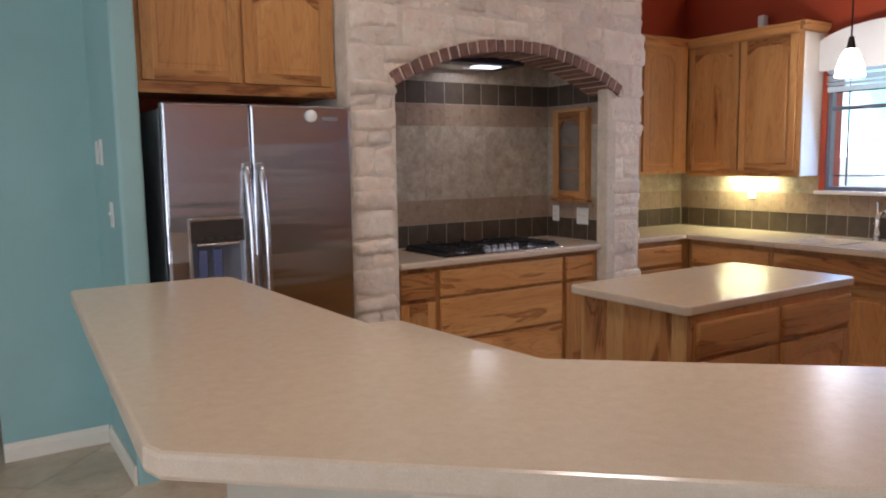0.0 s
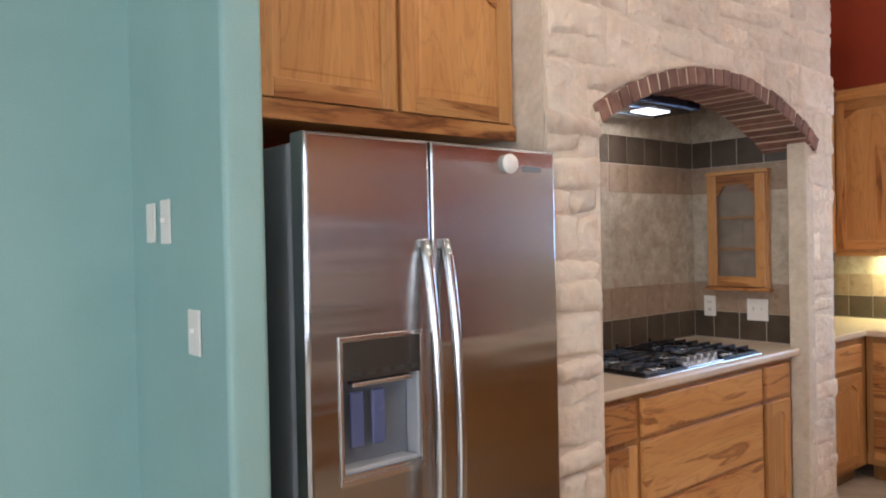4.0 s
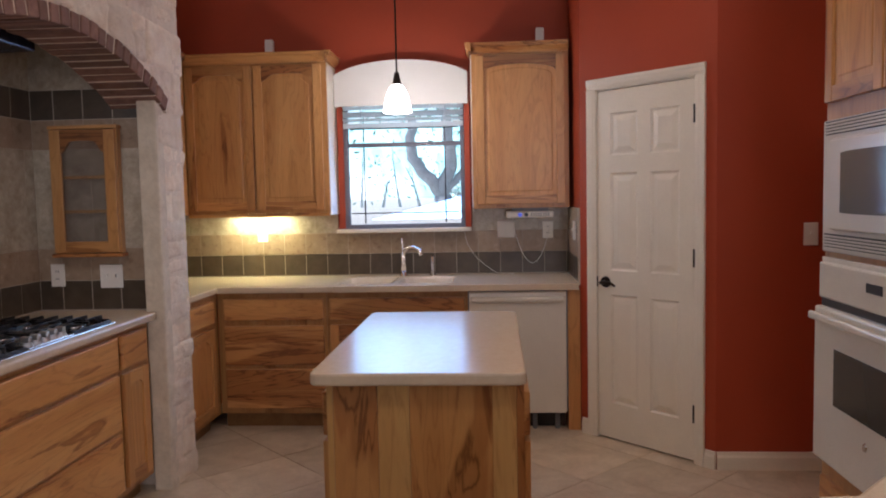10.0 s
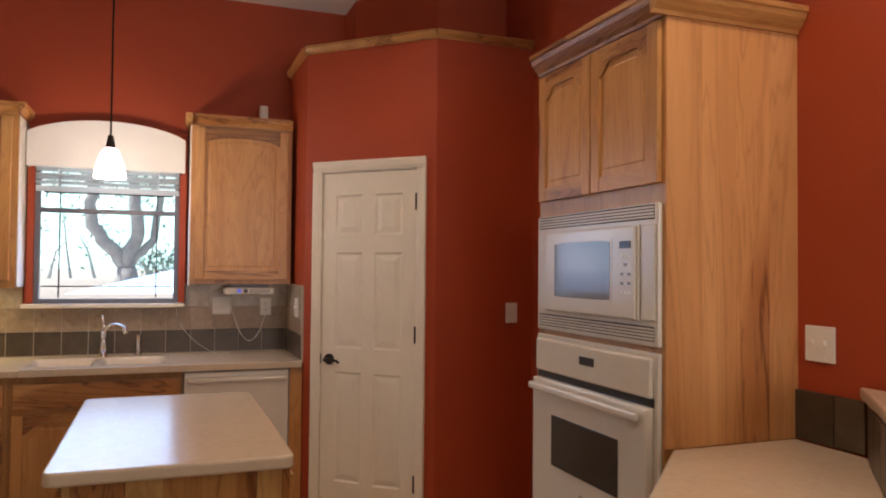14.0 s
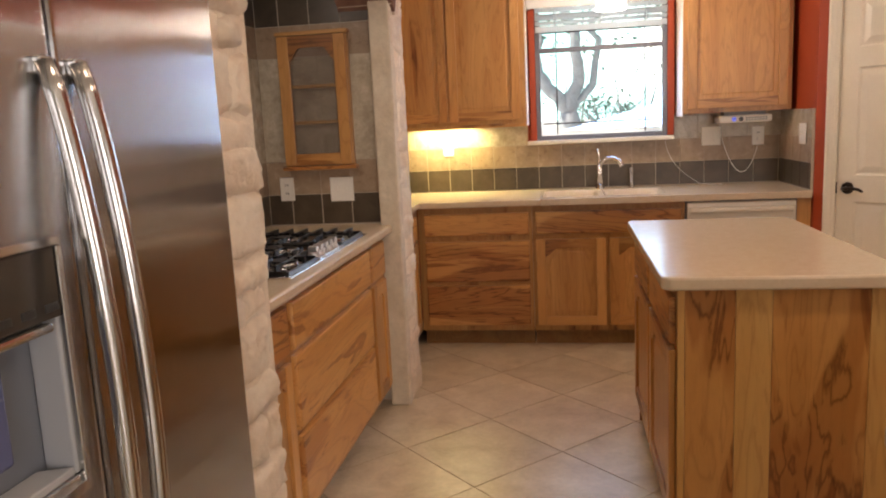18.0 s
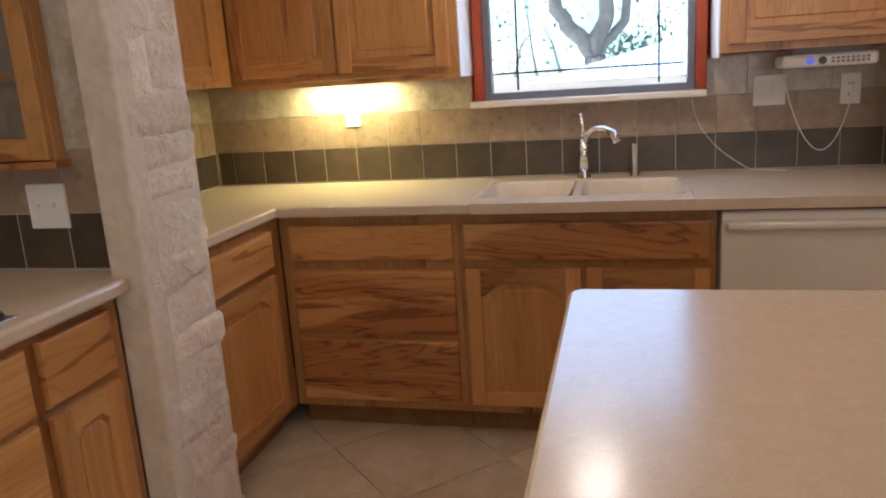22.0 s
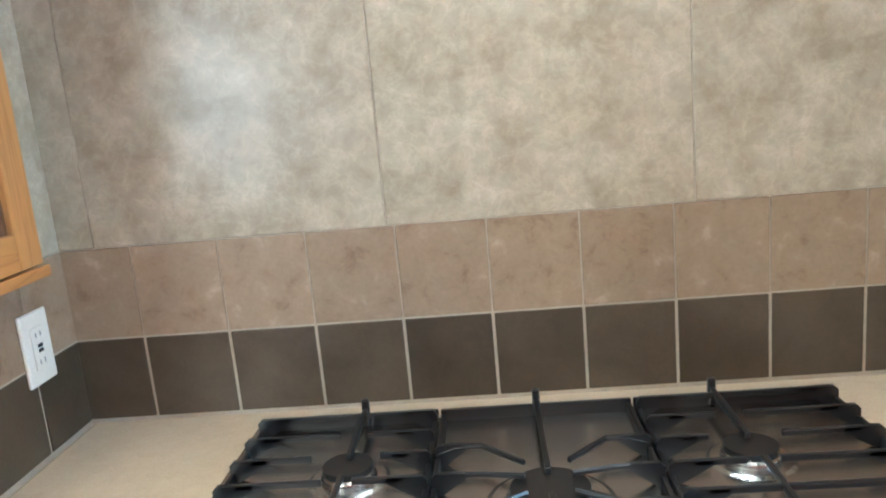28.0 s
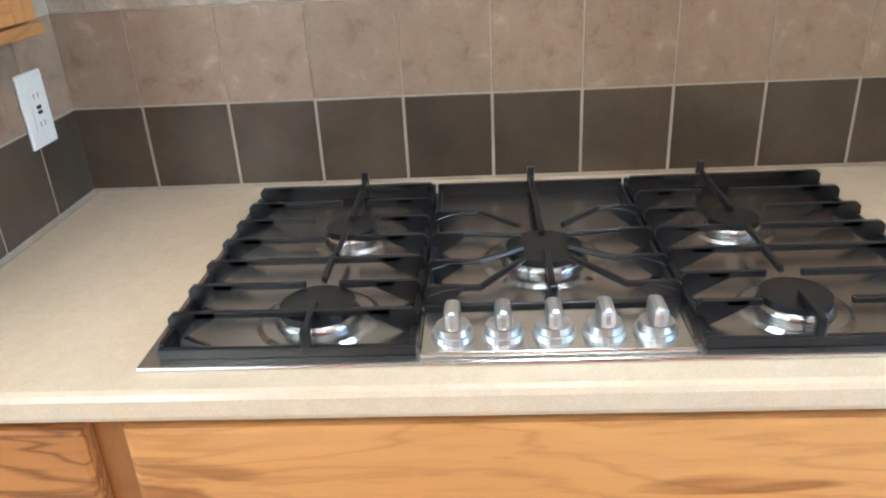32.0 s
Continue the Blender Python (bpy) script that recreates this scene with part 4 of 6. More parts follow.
# sink counter: an L with a moulded double bowl
counter = thing("sink_countertop", (2.7, -1.5, 0.876), "beige solid-surface L-shaped countertop with a moulded double sink", "countertop")
CZ0, CZ1 = 0.876, 0.914
SX0, SX1, SY0, SYM, SY1 = 2.52, 2.90, -1.34, -1.69, -2.06
for pts in ([(1.782, -0.012), (1.782, -0.602), (2.395, -0.602), (2.395, -1.33), (3.043, -1.33), (3.043, -0.012)],):
    part("top", prism(bmesh.new(), pts, CZ0, CZ1, 0.008), COUNTER, counter)
part("top", cbox(2.395, -2.827, CZ0, 3.043, -2.08, CZ1, bev=0.0015), COUNTER, counter)
part("top", cbox(2.395, -2.0795, CZ0, SX0, -1.3305, CZ1, bev=0.0015), COUNTER, counter)
part("top", cbox(SX1, -2.0795, CZ0, 3.043, -1.3305, CZ1, bev=0.0015), COUNTER, counter)


def bowl(y0, y1):
    """A sink bowl with sloping sides and a rounded rim."""
    bm = bmesh.new()
    rings = []
    for z, g in ((CZ1 - 0.002, 0.0), (CZ1 - 0.012, 0.012), (CZ1 - 0.10, 0.025), (CZ1 - 0.165, 0.05), (CZ1 - 0.175, 0.09)):
        x0, x1, a, c = SX0 + g, SX1 - g, y0 - g, y1 + g
        r = 0.05
        ring = []
        for cx, cy, s in ((x1 - r, a - r, 0), (x0 + r, a - r, 90), (x0 + r, c + r, 180), (x1 - r, c + r, 270)):
            for k in range(5):
                q = radians(s + 22.5 * k)
                ring.append(bm.verts.new((cx + r * math.cos(q), cy + r * math.sin(q), z)))
        rings.append(ring)
    for p, q in zip(rings, rings[1:]):
        for k in range(20):
            bm.faces.new((p[k], p[(k + 1) % 20], q[(k + 1) % 20], q[k]))
    bm.faces.new(rings[-1])
    bmesh.ops.recalc_face_normals(bm, faces=bm.faces[:])
    bmesh.ops.reverse_faces(bm, faces=bm.faces[:])
    sink = part("bowl", bm, COUNTER, counter, "moulded sink bowl", True)
    part("drain", cyl(bmesh.new(), ((SX0 + SX1) / 2, (y0 + y1) / 2, CZ1 - 0.176), (0, 0, 1), 0.04, 0.04, 0.004), CHROME, sink)


bowl(SY0, SYM + 0.02)
bowl(SYM - 0.02, SY1)
for bx in ((SX0, SYM - 0.02, CZ1 - 0.03, SX1, SYM + 0.02, CZ1 - 0.004),):
    part("divider", cbox(*bx, bev=0.01), COUNTER, counter)
for y0, y1 in ((-1.3305, SY0), (SY1, -2.0795)):
    part("rim", cbox(SX0, min(y0, y1), CZ1 - 0.03, SX1, max(y0, y1), CZ1 - 0.001), COUNTER, counter)

# island
isl = thing("kitchen_island", (0.77, -2.08, 0), "hickory kitchen island with figured end boards and a beige top", "island")
IX0, IX1, IY0, IY1 = 0.188, 1.32, -2.412, -1.79
part("body", cbox(IX0 + 0.012, IY0 + 0.002, 0.10, IX1, IY1, 0.872), WOOD_Z, isl)
part("toe_kick", cbox(IX0 + 0.014, IY0 + 0.05, 0, IX1 - 0.04, IY1 - 0.05, 0.10), TOE_SHADE, isl)
edges = [IY1, IY1 - 0.0206, IY1 - 0.162, IY1 - 0.2626, IY1 - 0.523, IY1 - 0.598, IY0]
for k, wood in enumerate((WOOD_PALE, WOOD_PANEL, WOOD_PALE, WOOD_PANEL, WOOD_PALE, WOOD_PANEL)):
    part("end_board", cbox(IX0, edges[k + 1] + 0.0005, 0.0, IX0 + 0.012, edges[k] - 0.0005, 0.872, bev=0.001), wood, isl, "boldly figured end board" if wood is WOOD_PANEL else "pale sapwood end board")
part("end_board", cbox(IX1, IY0, 0.0, IX1 + 0.012, IY1, 0.872, bev=0.001), WOOD_PANEL, isl)
IM = facing((0.765, IY1, 0), 180)
for u in (-0.285, 0.285):
    drawer_front(isl, local(IM, u, -0.001, 0.70), 0.53, 0.14, WOOD_X)
    cabinet_door(isl, local(IM, u, -0.001, 0.13), 0.53, 0.55, WOOD_Z)
IM = facing((0.765, IY0 + 0.002, 0), 0)
for u in (-0.285, 0.285):
    drawer_front(isl, local(IM, u, -0.001, 0.70), 0.53, 0.14, WOOD_X)
    cabinet_door(isl, local(IM, u, -0.001, 0.13), 0.53, 0.55, WOOD_Z)


def rounded(x0, y0, x1, y1, r, n_=5):
    pts = []
    for cx, cy, s in ((x1 - r, y1 - r, 0), (x0 + r, y1 - r, 90), (x0 + r, y0 + r, 180), (x1 - r, y0 + r, 270)):
        pts += [(cx + r * math.cos(radians(s + 90 * k / n_)), cy + r * math.sin(radians(s + 90 * k / n_))) for k in range(n_ + 1)]
    return pts


slab("island_countertop", rounded(0.150, -2.42, 1.375, -1.742, 0.035), 0.914, "beige solid-surface island top with rounded corners", 0.04, 0.008)

# peninsula: lower counter on cabinets, tiled riser and raised bar
pen = thing("peninsula_cabinet", (-1.05, -2.9, 0), "hickory cabinet run under the peninsula counter", "cabinet")
part("body", prism(bmesh.new(), [(-0.90, -1.965), (-1.39, -1.955), (-1.39, -3.10), (-0.44, -4.05), (-0.145, -4.05), (-0.145, -3.60), (-0.79, -2.98)], 0.10, 0.874), WOOD_Z, pen)
part("toe_kick", prism(bmesh.new(), [(-0.96, -2.01), (-1.38, -1.975), (-1.38, -3.13), (-0.47, -4.03), (-0.16, -4.03), (-0.16, -3.68), (-0.86, -3.02)], 0.0, 0.10), TOE_SHADE, pen)
slab("peninsula_countertop", [(-0.885, -1.925), (-0.855, -1.955), (-0.755, -2.965), (-0.146, -3.55), (-0.146, -4.052), (-0.425, -4.052), (-1.388, -3.09), (-1.388, -1.915)], 0.914,
     "beige solid-surface lower counter of the peninsula")
pony = solo("wall_bar", prism(bmesh.new(), [(-1.40, -1.925), (-1.52, -1.925), (-1.52, -3.14), (-0.605, -4.055), (-0.435, -4.055), (-1.40, -3.09)], 0, 1.084), CREAM, "half-height wall that carries the raised bar", "wall", kind="structure")
tile_row(pony, (-1.396, -1.927, 0), -90, 1.153, 0.1, TW, 0.917, 1.083, TILE_DARK)
tile_row(pony, (-1.39, -3.087, 0), -45, 1.33, 0.1, TW, 0.917, 1.083, TILE_DARK)
tile_row(wall_south, (-0.148, -4.052, 0), 180, 0.27, 0.157, TW, 0.917, 1.083, TILE_DARK)
# the far edge of the bar bends through a soft curve
curve = [(-1.418 + 0.121 * (k / 8) ** 2, -2.76 - 0.488 * k / 8) for k in range(9)]
slab("raised_bar_top", [(-1.915, -1.822), (-1.495, -1.842), (-1.450, -1.887)] + [(-1.420, -2.70)] + curve + [(-0.395, -4.053), (-1.19, -4.053), (-2.000, -3.31), (-2.011, -3.27), (-1.930, -1.838)], 1.125,
     "raised beige solid-surface bar top with an angled front", 0.04, 0.008)


# ---- appliances ----
fr = thing("refrigerator", (-0.91, -0.4, 0), "stainless side-by-side refrigerator with a water dispenser", "refrigerator")
part("body", cbox(-1.39, -0.655, 0.02, -0.456, -0.05, 1.755, bev=0.01), GREY, fr, "grey enamel cabinet sides")
part("gasket", cbox(-1.38, -0.672, 0.06, -0.466, -0.654, 1.75), BLACK, fr)
part("kick_plate", cbox(-1.38, -0.67, 0.0, -0.466, -0.60, 0.07), BLACK, fr)


def fridge_door(x0, x1, hole=None):
    """A door with rounded vertical edges; hole: an opening for the dispenser."""
    bm = bmesh.new()
    y0, y1, z0, z1 = -0.742, -0.672, 0.075, 1.777
    if hole:
        a, c, e, g = hole
        for bx in ((x0, y0, z0, x1, y1, e), (x0, y0, g, x1, y1, z1), (x0, y0, e, a, y1, g), (c, y0, e, x1, y1, g)):
            box(bm, *bx)
        bmesh.ops.remove_doubles(bm, verts=bm.verts[:], dist=0.0001)
        seen = {}
        for f in list(bm.faces):
            key = tuple(round(v, 4) for v in f.calc_center_median())
            seen.setdefault(key, []).append(f)
        bmesh.ops.delete(bm, geom=[f for fs in seen.values() if len(fs) > 1 for f in fs], context='FACES')
    else:
        box(bm, x0, y0, z0, x1, y1, z1)
    es = [e for e in bm.edges if all(abs(v.co.y - y0) < 1e-4 for v in e.verts) and (all(abs(v.co.x - x0) < 1e-4 for v in e.verts) or all(abs(v.co.x - x1) < 1e-4 for v in e.verts)
          or all(abs(v.co.z - z0) < 1e-4 for v in e.verts) or all(abs(v.co.z - z1) < 1e-4 for v in e.verts))]
    bmesh.ops.bevel(bm, geom=es, offset=0.009, segments=3, profile=0.5, affect='EDGES')
    return part("door", bm, STEEL, fr)


DX0, DX1, DZ0, DZ1 = -1.296, -1.034, 0.862, 1.236
left = fridge_door(-1.39, -0.988, (DX0, DX1, DZ0, DZ1))
right = fridge_door(-0.980, -0.456)
for door, x in ((left, -1.018), (right, -0.942)):
    pts, rad = [], []
    for k in range(25):
        s = k / 24
        pts.append((x, -0.752 - 0.055 * math.sin(math.pi * s) ** 0.7, 0.36 + 1.13 * s))
        rad.append(0.0152)
    part("handle", tube(bmesh.new(), pts, rad, 14), HANDLE_STEEL, door, "bowed satin steel handle", True)
    part("handle_foot", cbox(x - 0.013, -0.758, 1.472, x + 0.013, -0.741, 1.498, bev=0.004), HANDLE_STEEL, door)
disp = part("dispenser", cbox(DX0, -0.684, DZ0, DX1, -0.676, DZ1), LINER, left, "recessed ice and water dispenser")
bm = bmesh.new()
for bx in ((DX0 - 0.008, -0.7475, DZ0 - 0.012, DX1 + 0.008, -0.735, DZ0 + 0.006), (DX0 - 0.008, -0.7475, DZ1 - 0.006, DX1 + 0.008, -0.735, DZ1 + 0.008),
           (DX0 - 0.008, -0.7475, DZ0 + 0.006, DX0 + 0.004, -0.735, DZ1 - 0.006), (DX1 - 0.004, -0.7475, DZ0 + 0.006, DX1 + 0.008, -0.735, DZ1 - 0.006)):
    box(bm, *bx, bev=0.002)
part("bezel", bm, COOK_STEEL, left, "steel bezel")
for x0, x1 in ((DX0 + 0.0005, DX0 + 0.010), (DX1 - 0.010, DX1 - 0.0005)):
    part("liner_side", cbox(x0, -0.736, DZ0 + 0.017, x1, -0.6842, 1.124, bev=0.003), LINER_LIT, left, "grey side of the dispenser recess, paled for the light on it")
part("liner_floor", prism(bmesh.new(), [(DX0 + 0.011, -0.735), (DX1 - 0.011, -0.735), (DX1 - 0.03, -0.6845), (DX0 + 0.03, -0.6845)], DZ0 + 0.0165, DZ0 + 0.03, 0.003), LINER_LIT, left)
part("control_panel", cbox(DX0 + 0.004, -0.744, 1.125, DX1 - 0.004, -0.69, DZ1 - 0.006, bev=0.004), SCREEN, left, "dark glossy control panel")
part("lip", cbox(DX0 + 0.03, -0.749, 1.108, DX1 - 0.03, -0.72, 1.122, bev=0.005), COOK_STEEL, left)
for px in (-1.235, -1.165):
    part("paddle", cbox(px - 0.022, -0.722, 0.94, px + 0.022, -0.712, 1.09, bev=0.006), PADDLE, left, "translucent blue dispenser paddle")
part("drip_tray", cbox(DX0 + 0.006, -0.740, DZ0 + 0.004, DX1 - 0.006, -0.69, DZ0 + 0.016, bev=0.003), COOK_STEEL, left)
for k in range(5):
    part("button", cbox(-1.262 + 0.047 * k, -0.7465, 1.137, -1.235 + 0.047 * k, -0.7435, 1.149, bev=0.001), LEAD, left)
part("badge", cbox(-0.610, -0.745, 1.706, -0.525, -0.742, 1.722, bev=0.001), GREY, right, "small chrome badge")
bm = bmesh.new()
bmesh.ops.create_uvsphere(bm, u_segments=20, v_segments=12, radius=0.031, matrix=Matrix.Translation((-0.672, -0.752, 1.727)) @ Matrix.Diagonal((1, 0.55, 1, 1)))
solo("door_magnet", bm, PLASTIC, "round white magnet knob on the refrigerator door", "magnet", smooth=True)

# dishwasher
dw = thing("dishwasher", (2.7, -2.475, 0), "white built-in dishwasher under the sink counter", "dishwasher")
part("tub", cbox(2.45, -2.763, 0.125, 3.03, -2.158, 0.868), GREY, dw)
part("door", cbox(2.418, -2.752, 0.115, 2.45, -2.164, 0.866, bev=0.006), APPLIANCE, dw)
part("handle", cbox(2.396, -2.738, 0.806, 2.420, -2.178, 0.832, bev=0.008), APPLIANCE, dw, "full-width white handle")
part("control_strip", cbox(2.417, -2.75, 0.838, 2.4175, -2.166, 0.858), PLASTIC, dw)
# added black board: gives the open gap behind the feet its shade
part("kick_plate", cbox(2.535, -2.755, 0.0, 2.55, -2.162, 0.124), BLACK, dw, "black board standing in for the shaded gap under the dishwasher")
for y in (-2.70, -2.56, -2.30):
    part("foot", cyl(bmesh.new(), (2.49, y, 0), (0, 0, 1), 0.015, 0.015, 0.09, 10), GREY, dw)

# oven tower
TX0, TX1, TY = -0.150, 0.690, -3.522
tower = thing("oven_tower", (0.285, -3.78, 0), "tall hickory cabinet holding a microwave and a wall oven", "cabinet")
part("body", cbox(TX0 + 0.012, Y_SOUTH + 0.003, 0.0, TX1, TY, 2.30), WOOD_Z, tower)
for k in range(4):
    y0 = TY - 0.1385 * k
    part("side_board", cbox(TX0, y0 - 0.138, 0.916, TX0 + 0.0118, y0, 2.30), WOOD_SIDE, tower, "figured side board")
TM = facing(((TX0 + TX1) / 2, TY, 0), 180)
cabinet_door(tower, local(TM, -0.202, -0.001, 1.755), 0.395, 0.52, WOOD_Z)
cabinet_door(tower, local(TM, 0.202, -0.001, 1.755), 0.395, 0.52, WOOD_Z)
drawer_front(tower, local(TM, 0, -0.001, 0.13), 0.79, 0.28, WOOD_X)
crown_run(tower, (TX0, TY), (TX1, TY), (0, 1), 2.285, WOOD_X, 0.085, 0.065, -0.02)
crown_run(tower, (TX0 - 0.001, Y_SOUTH + 0.005), (TX0 - 0.001, TY + 0.064), (-1, 0), 2.285, WOOD_Y, 0.0845, 0.064, 0.0)

mw = thing("microwave", (0.285, -3.49, 1.24), "white built-in microwave with vented trim", "microwave")
W2 = 0.405
part("trim", moved(cbox(-W2, -0.018, 1.231, W2, -0.001, 1.692, bev=0.005), TM), APPLIANCE, mw)
for z0 in (1.252, 1.644):
    part("vent_opening", moved(cbox(-W2 + 0.02, -0.0192, z0 - 0.004, W2 - 0.02, -0.0184, z0 + 0.044), TM), LEAD, mw, "dark vent opening")
    for k in range(4):
        part("vent_slat", moved(cbox(-W2 + 0.02, -0.0245, z0 + 0.0105 * k, W2 - 0.02, -0.0194, z0 + 0.0068 + 0.0105 * k, bev=0.0015), TM), APPLIANCE, mw)
case = part("case", moved(cbox(-0.318, -0.027, 1.309, 0.310, -0.0185, 1.627, bev=0.004), TM), APPLIANCE, mw)
dr = part("door", moved(cbox(-0.310, -0.038, 1.313, 0.302, -0.0275, 1.622, bev=0.006), TM), APPLIANCE, mw)
for n_, lo_, hi_, y_, mat_ in (("window_rim", 1.358, 1.589, -0.0392, APPLIANCE), ("window", 1.370, 1.578, -0.0402, MESH_GLASS)):
    g = 0.0 if n_ == "window_rim" else 0.010
    xs_ = [-0.234 + g + (0.406 - 2 * g) * k / 16 for k in range(17)]
    part(n_, moved(strip(bmesh.new(), xs_, lambda x: lo_ + 0.004 * ((x + 0.031) / 0.203) ** 4, lambda x: hi_ - 0.006 * ((x + 0.031) / 0.203) ** 4, y_, -0.0382), TM), mat_, dr, "grey meshed door glass" if g else "")
part("side_strip", moved(cbox(0.322, -0.024, 1.313, 0.392, -0.0185, 1.622, bev=0.004), TM), APPLIANCE, mw)
part("display", moved(cbox(0.222, -0.0405, 1.549, 0.285, -0.0385, 1.573), TM), BLACK, dr, "dark display")
for r in range(5):
    for c in range(3):
        part("button", moved(cbox(0.226 + 0.021 * c, -0.0395, 1.396 + 0.031 * r, 0.242 + 0.021 * c, -0.0382, 1.405 + 0.031 * r, bev=0.0005), TM), GREY if (r, c) in ((1, 0), (1, 2), (2, 0), (2, 2), (3, 1)) else PLASTIC, dr)

ov = thing("wall_oven", (0.285, -3.49, 0.45), "white built-in wall oven with a dark window", "oven")
part("frame", moved(cbox(-W2, -0.018, 0.470, W2, -0.001, 1.212, bev=0.005), TM), APPLIANCE, ov)
part("control_panel", moved(cbox(-0.385, -0.036, 1.067, 0.385, -0.0185, 1.196, bev=0.008), TM), APPLIANCE, ov)
part("display", moved(cbox(-0.040, -0.0385, 1.127, 0.060, -0.0365, 1.158, bev=0.001), TM), BLACK, ov)
part("gap", moved(cbox(-0.385, -0.024, 1.040, 0.385, -0.0185, 1.068), TM), BLACK, ov)
part("door", moved(cbox(-0.385, -0.05, 0.492, 0.385, -0.0185, 1.039, bev=0.008), TM), APPLIANCE, ov)
part("window", moved(cbox(-0.222, -0.0525, 0.715, 0.232, -0.0505, 0.910, bev=0.001), TM), SCREEN, ov, "dark oven glass")
part("handle", moved(cbox(-0.37, -0.080, 0.994, 0.362, -0.060, 1.022, bev=0.0075), TM), APPLIANCE, ov, "white bar handle")
for u in (-0.32, 0.32):
    part("handle_post", moved(cbox(u - 0.014, -0.0602, 0.998, u + 0.014, -0.0495, 1.018, bev=0.003), TM), APPLIANCE, ov)
part("badge", moved(cyl(bmesh.new(), (-0.002, -0.050, 0.643), (0, -1, 0), 0.014, 0.012, 0.004, 16), TM), CHROME, ov)

# gas cooktop
cook = thing("gas_cooktop", (0.68, -0.32, 0.914), "stainless five-burner gas cooktop with black cast-iron grates", "cooktop")
KX0, KX1, KY0, KY1, KZ = 0.208, 1.140, -0.614, -0.098, 0.914
part("pan", cbox(KX0, KY0, KZ, KX1, KY1, KZ + 0.006, bev=0.003), COOK_STEEL, cook, "stainless pan with a raised rim")
part("well", cbox(KX0 + 0.022, KY0 + 0.03, KZ + 0.006, KX1 - 0.022, KY1 - 0.02, KZ + 0.0085, bev=0.001), DULL, cook)
part("knob_panel", cbox(0.518, KY0 + 0.008, KZ + 0.0062, 0.812, KY0 + 0.098, KZ + 0.0125, bev=0.002), COOK_STEEL, cook)
for bx, by, r in ((0.394, -0.520, 0.046), (0.398, -0.290, 0.036), (0.670, -0.378, 0.052), (0.940, -0.524, 0.040), (0.942, -0.296, 0.036)):
    bu = part("burner", cyl(bmesh.new(), (bx, by, KZ + 0.0085), (0, 0, 1), r * 1.15, r, 0.014, 24), DULL, cook, "", True)
    bm = cyl(bmesh.new(), (bx, by, KZ + 0.0225), (0, 0, 1), r, r * 0.97, 0.008, 24)
    part("burner_cap", bm, IRON, bu, "black enamelled burner cap")
    part("burner_skirt", cyl(bmesh.new(), (bx, by, KZ + 0.0085), (0, 0, 1), r * 1.6, r * 1.45, 0.003, 24), DULL, bu)
for k in range(5):
    kx = 0.5535 + 0.0555 * k
    kn = part("knob", cyl(bmesh.new(), (kx, -0.570, KZ + 0.0125), (0, 0, 1), 0.021, 0.019, 0.014, 24), SATIN, cook, "satin metal control knob", False)
    part("knob_ring", cyl(bmesh.new(), (kx, -0.570, KZ + 0.0125), (0, 0, 1), 0.0245, 0.023, 0.006, 24), SATIN, kn)
    part("knob_grip", cbox(kx - 0.009, -0.591, KZ + 0.026, kx + 0.009, -0.551, KZ + 0.050, bev=0.0065), SATIN, kn)


def plate_leg(bm, xo, dx, y, z0, z1, run):
    """A fin under the end of a bar: full height at the outside, tapering inwards."""
    prof = [(0, z0), (0.012, z0), (run, z1 - 0.008), (run, z1), (0.006, z1), (0, z1 - 0.006)]
    a = [bm.verts.new((xo + dx * p, y - 0.0035, q)) for p, q in prof]
    c = [bm.verts.new((xo + dx * p, y + 0.0035, q)) for p, q in prof]
    bm.faces.new(a), bm.faces.new(c[::-1])
    for i in range(len(prof)):
        k = (i + 1) % len(prof)
        bm.faces.new((a[i], a[k], c[k], c[i]))


def base_frame(x0, x1, y0, y1):
    bm = bmesh.new()
    t = 0.007
    for bx in ((x0, y0, KZ + 0.006, x1, y0 + t, KZ + 0.018), (x0, y1 - t, KZ + 0.006, x1, y1, KZ + 0.028), (x0, y0 + t, KZ + 0.006, x0 + t, y1 - t, KZ + 0.022), (x1 - t, y0 + t, KZ + 0.006, x1, y1 - t, KZ + 0.022)):
        box(bm, *bx, bev=0.0015)
    return bm


